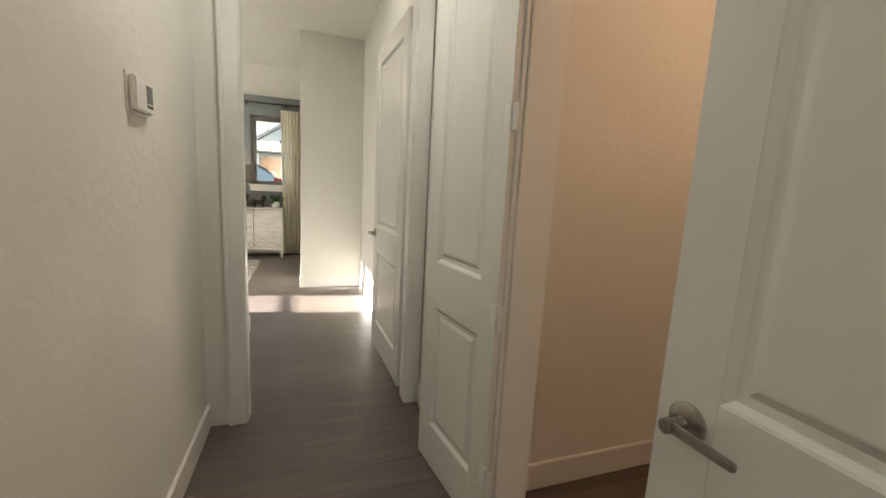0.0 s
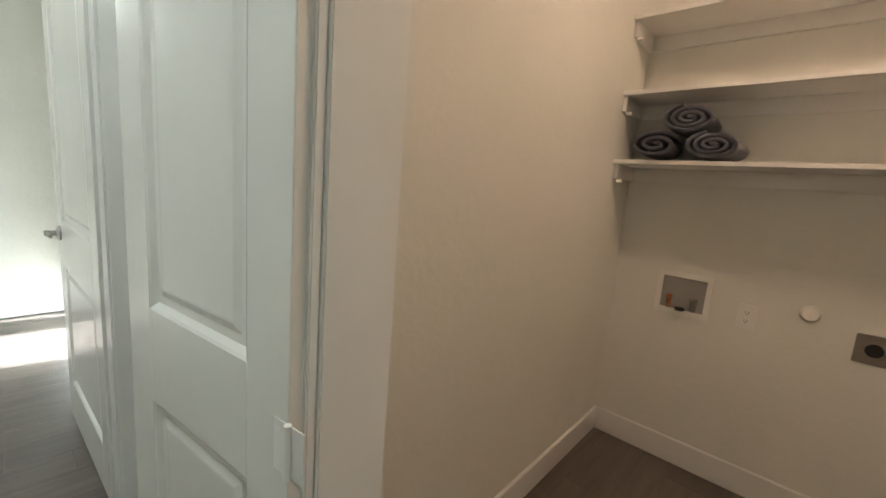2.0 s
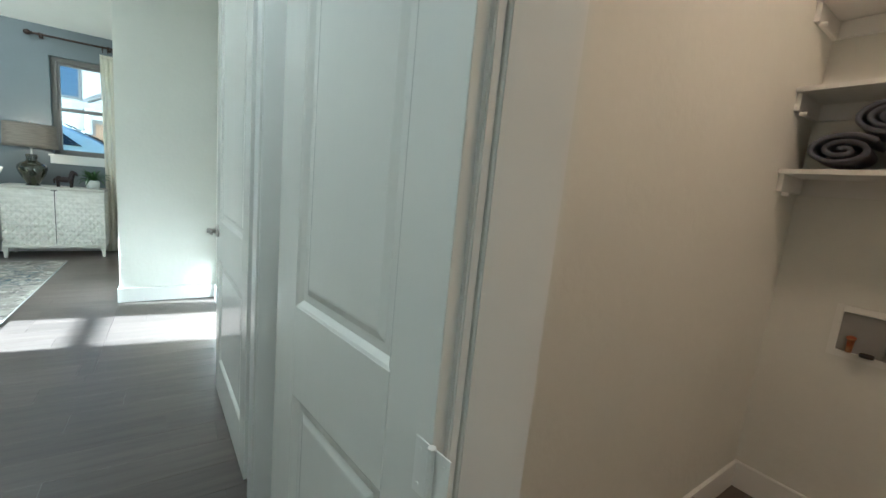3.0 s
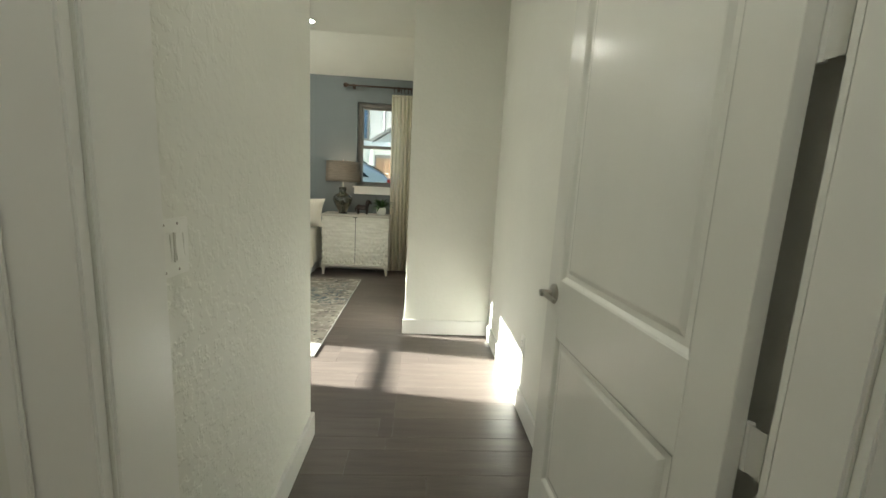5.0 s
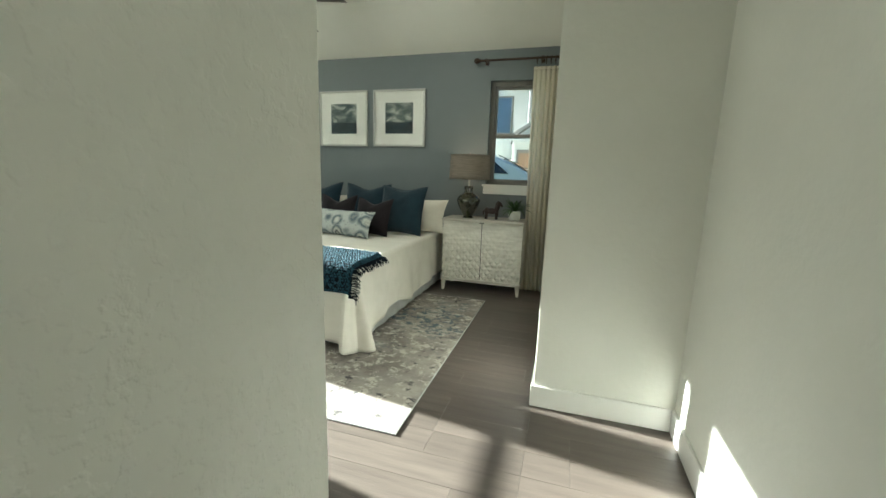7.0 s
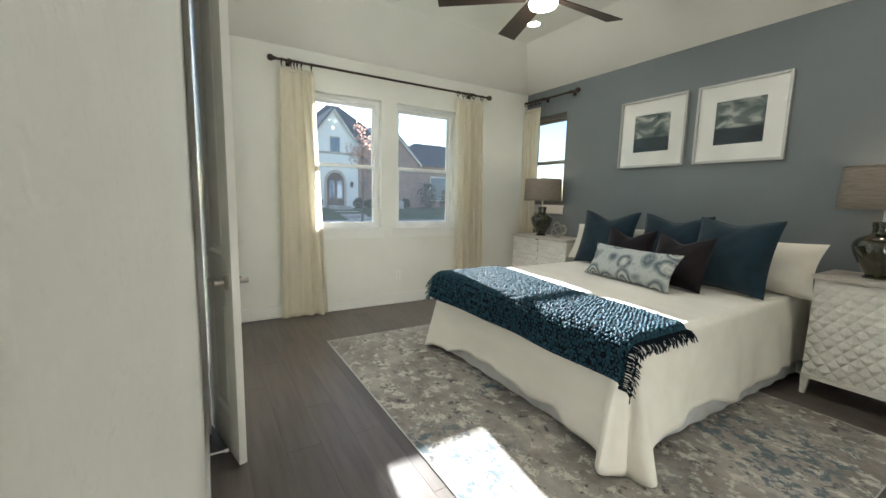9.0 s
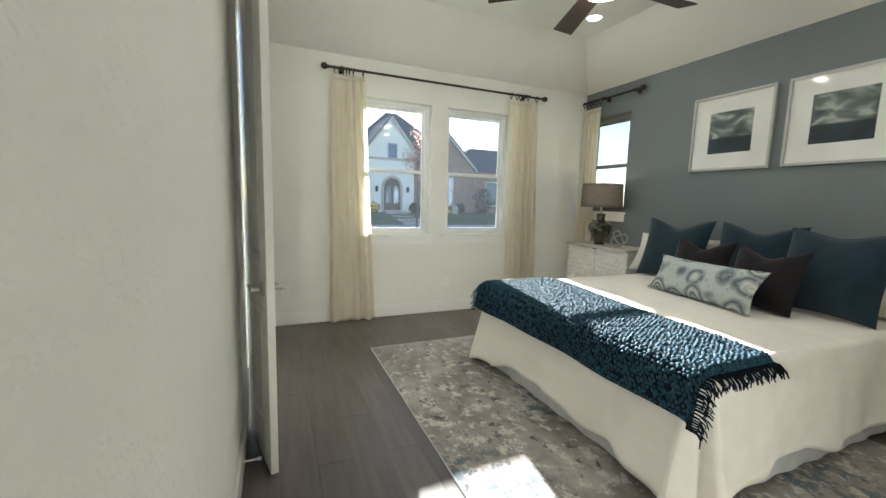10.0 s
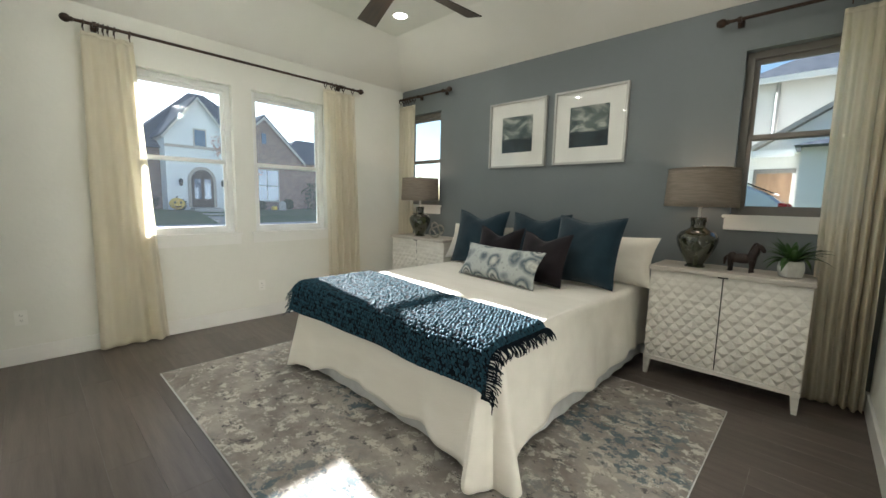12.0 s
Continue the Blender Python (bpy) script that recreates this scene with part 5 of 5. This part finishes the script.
def axis_steps(lo, hi, dense_lo, dense_hi, step, coarse):
    vals, v = [], lo
    while v < hi:
        vals.append(v)
        v += step if dense_lo <= v < dense_hi else coarse
    return vals + [hi]


xs, ys = axis_steps(-900, 900, -40, 20, 1.0, 43), axis_steps(-900, 900, -10, 45, 1.0, 45)
data = bpy.data.meshes.new("ground")
verts = [(x, y, ground_z(x, y)) for x in xs for y in ys]
faces = [(i * len(ys) + j, (i + 1) * len(ys) + j, (i + 1) * len(ys) + j + 1, i * len(ys) + j + 1) for i in range(len(xs) - 1) for j in range(len(ys) - 1)
         if not (xs[i] >= -5 and xs[i + 1] <= 4 and ys[j] >= -3 and ys[j + 1] <= 9)]
data.from_pydata(verts, [], faces)
data.materials.append(M["grass"])
tagged(new("ground", data), "green front lawns sloping to the street", "ground", kind="structure")
setting("road", box(-20.6, -12.6, -200, 300, -0.46, -0.392), "asphalt", "grey asphalt residential street", "road")
for x0, x1 in ((-20.9, -20.6), (-12.6, -12.3)):
    setting("kerb", box(x0, x1, -200, 300, -0.5, -0.26, bevel=0.03), "concrete", "pale concrete kerb", "kerb")
setting("pavement", prism([(-24.2, ground_z(-24.2, 0) + 0.02), (-22.7, ground_z(-22.7, 0) + 0.02), (-22.7, -0.6), (-24.2, -0.6)], "y", -100, 150), "concrete", "pale concrete pavement along the lawns", "pavement")


def slope_box(name, y0, y1, steps, mat, label):
    """A front walk that climbs the lawn in steps."""
    w = thing(name, label, "path")
    for x0, x1, z in steps:
        part("step", box(x0, x1, y0, y1, z - 0.35, z, bevel=0.015), mat, w)


slope_box("front_walk", 11.9, 13.5, [(-22.7, -21.0, -0.33), (-25.5, -24.2, -0.05), (-27.0, -25.5, 0.10), (-28.2, -27.0, 0.24), (-28.8, -28.2, 0.38), (-29.9, -28.8, 0.52)], "concrete",
          "grey stepped front walk climbing the lawn")

# the house across the street
house = thing("house", "white painted brick house with arched door and brown wing", "house", at=pose(0, 0, 0))
FX = -30.0
bm = prism([(10.72, 0.0), (14.45, 0.0), (14.45, 5.15), (12.6, 7.55), (10.72, 5.15)], "x", FX - 9, FX)
part("wall", bm, "white_brick", house, "white painted brick gable wall")
part("wall", box(FX - 9, FX - 1.4, 2.0, 10.72, 0, 4.4), "red_brick", house, "brown brick wing")
part("wall", prism([(14.45, 0), (19.9, 0), (19.9, 4.2), (17.0, 7.1), (14.45, 4.6)], "x", FX - 9, FX - 0.5), "red_brick", house, "brown brick gable wall")
part("wall", box(FX - 9, FX - 2.2, 19.9, 30.0, 0, 4.2), "red_brick", house, "brown brick wing")


def roof_pair(apex, left, right, x0, x1, t=0.16, over=0.3):
    for foot, s in ((left, -1), (right, 1)):
        dy, dz = foot[0] - apex[0], foot[1] - apex[1]
        ln3 = math.hypot(dy, dz)
        ey, ez = foot[0] + dy / ln3 * over, foot[1] + dz / ln3 * over
        roof = part("roof", prism([apex, (ey, ez), (ey, ez + t), (apex[0], apex[1] + t)], "x", x0, x1 + 0.25), "shingle", house, "dark shingle roof slope")
        part("fascia", prism([(apex[0], apex[1] - 0.20), (ey, ez - 0.20), (ey, ez - 0.005), (apex[0], apex[1] - 0.005)], "x", x1 + 0.20, x1 + 0.28), "fascia", roof)


roof_pair((12.6, 7.58), (10.72, 5.18), (14.45, 5.18), FX - 8, FX)
roof_pair((17.0, 7.13), (14.3, 4.62), (19.9, 4.23), FX - 8, FX - 0.5)


def hip(x0, x1, y0, y1, z0, ridge, inset):
    bm = bmesh.new()
    mx, cap = (x0 + x1) / 2, z0 + ridge
    v = [bm.verts.new(p) for p in ((x0, y0, z0), (x1, y0, z0), (x1, y1, z0), (x0, y1, z0), (mx, y0 + inset, cap), (mx, y1 - inset, cap))]
    for f in ((0, 1, 4), (1, 2, 5, 4), (2, 3, 5), (3, 0, 4, 5), (3, 2, 1, 0)):
        bm.faces.new([v[k] for k in f])
    return bm


part("roof", hip(FX - 12.0, FX - 1.0, 1.5, 11.5, 4.3, 2.9, 4.5), "shingle", house, "dark shingle hip roof")
part("roof", hip(FX - 13.0, FX - 3.0, 9.0, 20.5, 4.6, 4.9, 5.2), "shingle", house, "dark shingle hip roof")
part("roof", hip(FX - 12.0, FX - 1.8, 18.2, 30.5, 4.1, 2.6, 4.5), "shingle", house, "dark shingle hip roof")
part("belt", box(FX - 0.01, FX + 0.07, 10.70, 14.47, 4.33, 4.50), "stone", house, "stone belt course")
part("window", box(FX - 0.02, FX + 0.05, 12.30, 13.05, 4.42, 5.62), "stone", house)
part("pane", box(FX + 0.03, FX + 0.07, 12.38, 12.98, 4.52, 5.52), "far_glass", house, "sky-reflecting upper window")
arch = [(11.85, 0.55), (13.5, 0.55), (13.5, 2.25)] + [(12.675 + 0.825 * math.cos(a), 2.25 + 0.95 * math.sin(a)) for a in [math.pi * k / 14 for k in range(1, 14)]] + [(11.85, 2.25)]
part("door_surround", prism(arch, "x", FX - 0.02, FX + 0.10), "stone", house, "cast stone arch")
arch = [(12.03, 0.55), (13.32, 0.55), (13.32, 2.25)] + [(12.675 + 0.645 * math.cos(a), 2.25 + 0.74 * math.sin(a)) for a in [math.pi * k / 14 for k in range(1, 14)]] + [(12.03, 2.25)]
door = part("front_door", prism(arch, "x", FX + 0.05, FX + 0.115), "blade", house, "dark arched double door")
for y in (12.2, 12.78):
    part("pane", box(FX + 0.11, FX + 0.125, y, y + 0.38, 1.1, 2.4), "far_glass", door)
for y in (11.45, 13.9):
    part("lantern", lathe([(0.02, 0.45), (0.10, 0.36), (0.13, 0.30), (0.09, 0.0), (0.02, -0.04)], 8, at=(FX + 0.16, y, 1.95)), "dark", house, "black wall lantern")
win = part("window", box(FX - 0.52, FX - 0.44, 16.25, 18.05, 0.95, 3.35), "fascia", house)
for y0, y1 in ((16.33, 17.10), (17.18, 17.97)):
    for z0, z1 in ((1.03, 2.1), (2.18, 3.27)):
        part("pane", box(FX - 0.46, FX - 0.42, y0, y1, z0, z1), "far_glass", win)
part("slit", box(FX - 0.52, FX - 0.42, 16.85, 17.15, 5.2, 5.95), "far_glass", house, "narrow gable vent")
win = part("window", box(FX - 2.22, FX - 2.12, 22.0, 24.0, 1.0, 3.2), "fascia", house)
part("pane", box(FX - 2.13, FX - 2.08, 22.1, 23.9, 1.1, 3.1), "far_glass", win)


def shrub(x, y, r, h, seed, mat="bush", n=420, label="rounded dark evergreen shrub", category="shrub"):
    rn = random.Random(seed)
    s = thing("shrub", label, category, "front garden shrubs", at=pose(x, y, ground_z(x, y)))
    bm = bmesh.new()
    for _ in range(n):
        a, q, k = rn.uniform(0, 6.28), rn.random() ** 0.5, rn.random()
        prof = math.sin(math.pi * (0.12 + 0.80 * k)) ** 0.6 * (0.8 + 0.35 * noise.noise((a, k * 3, seed)))
        c = Vector((r * q * prof * math.cos(a), r * q * prof * math.sin(a), 0.05 + h * k))
        d1 = Vector((rn.uniform(-1, 1), rn.uniform(-1, 1), rn.uniform(-1, 1))).normalized() * rn.uniform(0.05, 0.11)
        d2 = d1.orthogonal().normalized() * d1.length * 0.6
        bm.faces.new([bm.verts.new(c + v) for v in (d1, d2, -d1, -d2)])
    tagged(part("foliage", bm, mat, s), kind="stuff")
    part("stem", tube([(0, 0, -0.05), (0, 0, h * 0.5)], [0.05, 0.02], 6), "bark", s)


for k, (x, y, r, h) in enumerate(((-29.2, 11.2, 0.45, 0.6), (-29.2, 14.2, 0.5, 0.7), (-29.7, 15.3, 0.5, 0.6), (-29.8, 16.4, 0.45, 0.55), (-29.8, 18.4, 0.5, 0.7), (-29.6, 20.4, 1.0, 2.0),
                                  (-29.9, 22.4, 0.9, 1.5), (-29.6, 9.6, 0.6, 0.9), (-29.8, 8.2, 0.6, 0.8))):
    shrub(x, y, r, h, k)
shrub(-29.0, 9.0, 0.8, 2.2, 31, "autumn", 500, "red autumn shrub by the brick wing")


def tree(x, y, h, seed):
    rn = random.Random(seed)
    t = thing("tree", "slender young tree with sparse copper autumn leaves", "tree", at=pose(x, y, ground_z(x, y)))
    part("trunk", tube([(0, 0, -0.1), (0.03, 0.02, h * 0.35), (-0.02, 0.05, h * 0.7), (0.02, 0.0, h)], [0.07, 0.055, 0.03, 0.008], 8), "bark", t)
    bm, lf = bmesh.new(), bmesh.new()
    for k in range(26):
        z = h * rn.uniform(0.28, 0.95)
        a, reach = rn.uniform(0, 6.28), (h - z) * 0.28 + 0.25
        tip = Vector((math.cos(a) * reach, math.sin(a) * reach, z + reach * 0.9))
        tube([(0, 0, z), Vector((0, 0, z)).lerp(tip, 0.5) + Vector((0, 0, -0.04)), tip], [0.018, 0.011, 0.004], 5, bm)
        for _ in range(30):
            c = Vector((0, 0, z)).lerp(tip, rn.uniform(0.2, 1.05)) + Vector((rn.gauss(0, 0.12), rn.gauss(0, 0.12), rn.gauss(0, 0.12)))
            d1 = Vector((rn.uniform(-1, 1), rn.uniform(-1, 1), rn.uniform(-1, 1))).normalized() * rn.uniform(0.035, 0.065)
            d2 = d1.orthogonal().normalized() * d1.length * 0.7
            lf.faces.new([lf.verts.new(c + v) for v in (d1, d2, -d1, -d2)])
    part("branches", bm, "bark", t)
    tagged(part("crown", lf, "autumn", t, "sparse copper leaves"), kind="stuff")


tree(-21.75, 11.85, 5.6, 2)
tree(-24.5, 6.6, 5.5, 5)
pk = thing("pumpkin_decoration", "large yellow-orange garden pumpkin decoration", "decoration", at=pose(-28.9, 10.95, ground_z(-28.9, 10.95)))
bm = sheet(lambda u, v: (0.30 * (1 - 0.08 * abs(math.sin(5 * math.pi * u * 2))) * math.sin(math.pi * v) * math.cos(2 * math.pi * u),
                         0.42 * (1 - 0.08 * abs(math.sin(5 * math.pi * u * 2))) * math.sin(math.pi * v) * math.sin(2 * math.pi * u), 0.42 - 0.36 * math.cos(math.pi * v)), 60, 14, closed=True)
part("body", bm, "pumpkin", pk, smooth=True)
part("stem", tube([(0, 0, 0.74), (0.02, 0.02, 0.9)], [0.05, 0.03], 8), "bark", pk)
for y in (-0.15, 0.15):
    part("eye", prism([(y - 0.08, 0.44), (y + 0.08, 0.44), (y, 0.60)], "x", 0.20, 0.30), "dark", pk, "dark triangular cut-out")
part("mouth", prism([(-0.22, 0.32), (-0.10, 0.20), (0.10, 0.20), (0.22, 0.32), (0.08, 0.27), (-0.08, 0.27)], "x", 0.20, 0.31), "dark", pk, "dark grinning cut-out")
slab_sign = thing("garden_ornament", "grey rounded slab ornament on the lawn", "ornament", at=pose(-28.9, 17.55, ground_z(-28.9, 17.55)))
part("slab", prism([(-0.26, -0.05), (0.26, -0.05), (0.26, 0.42)] + [(0.26 * math.cos(a), 0.42 + 0.24 * math.sin(a)) for a in [math.pi * k / 10 for k in range(1, 10)]] + [(-0.26, 0.42)], "x", -0.05, 0.05), "concrete", slab_sign)
for y in (15.6, 16.95):
    p2 = thing("pumpkin", "small orange pumpkin beside the wall", "pumpkin", at=pose(-28.9, y, ground_z(-28.9, y)))
    part("body", lathe([(0.02, 0.0), (0.18, 0.04), (0.22, 0.16), (0.17, 0.28), (0.03, 0.31)], 20), "pumpkin", p2, smooth=True)
    part("stem", tube([(0, 0, 0.30), (0.01, 0, 0.40)], [0.03, 0.02], 6), "bark", p2)

# the neighbour to the north: tall stuccoed block, garage wing, car on the drive
nb = thing("neighbour_house", "white stucco two-storey house with a wooden garage door", "house")
NY = 22.0
part("wall", box(-2.25, 9.0, NY, NY + 9, 0, 5.5), "stucco", nb, "white stucco block")
part("roof", hip(-2.75, 9.5, NY - 0.5, NY + 9.5, 5.5, 3.2, 4.9), "shingle", nb, "dark shingle roof")
part("fascia", box(-2.75, 9.5, NY - 0.54, NY - 0.5, 5.34, 5.52), "trim", nb, "white gutter")
part("downpipe", tube([(-1.58, NY - 0.08, 0.2), (-1.58, NY - 0.08, 5.4)], 0.06, 8), "concrete", nb, "grey downpipe")
part("wall", box(-8.5, -2.25, NY + 1.5, NY + 9, 0, 5.9), "stucco", nb, "white stucco wing")
win = part("window", box(-3.6, -2.5, NY + 1.42, NY + 1.52, 3.4, 5.2), "taupe", nb)
part("pane", box(-3.5, -2.6, NY + 1.38, NY + 1.44, 3.5, 5.1), "far_glass", win)
GY = NY - 1.6
part("wall", box(-1.95, -0.72, GY, NY, 0, 2.95), "stucco", nb, "white garage wall")
part("wall", box(-0.72, 6.0, GY - 1.4, NY, 0, 2.95), "stucco", nb, "white stucco porch wall")
# West slope in the sunlit shingle colour, its other slope in the dark one.
part("roof", prism([(-2.1, 2.92), (0.3, 4.45), (0.3, 4.6), (-2.1, 3.05)], "y", GY - 0.45, NY), "shingle_lit", nb, "low shingle roof slope coloured pale as if sunlit")
part("roof", prism([(0.3, 4.45), (5.0, 2.9), (5.0, 3.05), (0.3, 4.6)], "y", GY - 0.45, NY), "shingle", nb, "low shingle roof slope")
part("gable", prism([(-2.0, 2.93), (4.9, 2.93), (0.3, 4.44)], "y", GY - 0.2, GY), "stucco", nb, "white stucco gable")
part("roof", hip(-0.85, 6.3, GY - 2.0, GY + 0.6, 2.95, 0.85, 1.2), "shingle", nb, "low shingle hip roof")
part("fascia", box(-2.3, -0.9, GY - 0.52, GY - 0.45, 2.82, 3.02), "trim", nb, "white gutter")
gd = part("garage_door", box(-1.72, -0.92, GY - 0.05, GY + 0.02, 0.25, 2.36), "oak", nb, "honey-coloured wooden garage door")
for x in (-1.72, -1.45, -1.18, -0.92):
    part("stile", box(x - 0.02, x + 0.02, GY - 0.075, GY - 0.05, 0.25, 2.36), "oak", gd)
part("door_frame", box(-1.83, -0.82, GY - 0.03, GY + 0.02, 2.36, 2.5), "taupe", nb)
part("door_frame", box(-1.83, -1.72, GY - 0.03, GY + 0.02, 0.2, 2.36), "taupe", nb)
for z in (2.15, 2.95):
    part("wall_lamp", box(-2.31, -2.24, NY + 0.1, NY + 0.25, z - 0.12, z + 0.1), "dark", nb, "black wall lamp")

car = thing("car", "pale silver-blue hatchback parked on the neighbour's drive", "car", at=pose(-3.25, 16.2, ground_z(-3.5, 16.2), 0, 0, 180) @ Matrix.Scale(1.2, 4))
prof = [(-2.1, 0.35), (2.1, 0.35), (2.15, 0.75), (2.0, 0.92), (1.1, 1.0), (0.45, 1.42), (-1.1, 1.48), (-1.85, 1.15), (-2.1, 0.95)]
bm = prism(prof, "y", -0.88, 0.88)
for v in bm.verts:
    if v.co.z > 1.05:
        v.co.y *= 0.80
bmesh.ops.bevel(bm, geom=list(bm.edges), offset=0.06, segments=2, affect="EDGES")
part("body", bm, "car_paint", car, smooth=True)
for s in (-1, 1):
    bm = bmesh.new()
    bm.faces.new([bm.verts.new((x, s * (0.90 - (z - 0.95) * 0.38), z)) for x, z in ((-1.55, 1.02), (0.95, 1.04), (0.40, 1.36), (-1.05, 1.40))])
    part("side_window", bm, "car_glass", car).modifiers.new("pane", "SOLIDIFY").thickness = 0.02
    for x in (-1.35, 1.35):
        w = part("wheel", lathe([(0.18, -0.1), (0.32, -0.1), (0.34, -0.05), (0.34, 0.05), (0.32, 0.1), (0.18, 0.1)], 24), "rubber", car, smooth=True)
        w.matrix_basis = pose(x, s * 0.80, 0.34, 90, 0, 0)
        part("rim", lathe([(0.02, -0.09), (0.18, -0.09), (0.19, 0.0), (0.18, 0.09), (0.02, 0.09)], 16), "silver", w)
    part("tail_lamp", box(-2.14, -2.0, s * 0.72 - 0.13, s * 0.72 + 0.13, 0.82, 0.98, bevel=0.02), "tail", car, "red tail lamp")
bm = bmesh.new()
bm.faces.new([bm.verts.new(p) for p in ((-1.93, -0.66, 1.14), (-1.93, 0.66, 1.14), (-1.24, 0.60, 1.46), (-1.24, -0.60, 1.46))])
part("rear_window", bm, "car_glass", car).modifiers.new("pane", "SOLIDIFY").thickness = 0.02
bm = bmesh.new()
bm.faces.new([bm.verts.new(p) for p in ((1.12, -0.70, 1.03), (1.12, 0.70, 1.03), (0.52, 0.60, 1.41), (0.52, -0.60, 1.41))])
part("windscreen", bm, "car_glass", car).modifiers.new("pane", "SOLIDIFY").thickness = 0.02


# ---- floors, plank by plank ----
slab = setting("floor", box(WEST - OUT, LX + 0.12, -2.3, NORTH + OUT, -0.12, -0.004), "dark", "grey-brown vinyl plank floor", "floor")
PW, PL = 0.178, 1.22
plank_meshes = {}


def plank(x0, x1, y0, y1):
    key = (round(x1 - x0, 3), round(y1 - y0, 3))
    if key not in plank_meshes:
        w, h = key
        g = 0.0004
        data = bpy.data.meshes.new("plank")
        b = 0.0009
        outer = [(g, g), (w - g, g), (w - g, h - g), (g, h - g)]
        inner = [(g + b, g + b), (w - g - b, g + b), (w - g - b, h - g - b), (g + b, h - g - b)]
        verts = [(x, y, -0.006) for x, y in outer] + [(x, y, -b) for x, y in outer] + [(x, y, 0.0) for x, y in inner]
        faces = [(8, 9, 10, 11)] + [(k, (k + 1) % 4, 4 + (k + 1) % 4, 4 + k) for k in range(4)] + [(4 + k, 4 + (k + 1) % 4, 8 + (k + 1) % 4, 8 + k) for k in range(4)]
        data.from_pydata(verts, [], faces)
        data.materials.append(M["plank"])
        plank_meshes[key] = data
    ob = new("plank", plank_meshes[key])
    ob.location = (x0, y0, 0)
    ob.parent = slab


def lay(x0, x1, y0, y1, seed):
    rnd = random.Random(seed)
    y = y0
    while y < y1 - 0.01:
        top = min(y + PW, y1)
        x = x0 - rnd.choice((0.0, 0.2, 0.41, 0.61, 0.82, 1.0))
        while x < x1 - 0.01:
            a, b = max(x, x0), min(x + PL, x1)
            if b - a > 0.02:
                plank(a, b, y, top)
            x += PL
        y = top


lay(WEST, EAST, SOUTH, NORTH, 1)
lay(EAST, HALL_R, SOUTH, 5.64, 2)
lay(VEST_L, HALL_R, 2.6, SOUTH, 3)
lay(HALL_L, HALL_R, -2.2, 2.6, 4)
lay(HALL_R, LX, -0.5, LY, 5)
lay(WEST, -2.2, 3.1, SOUTH, 6)
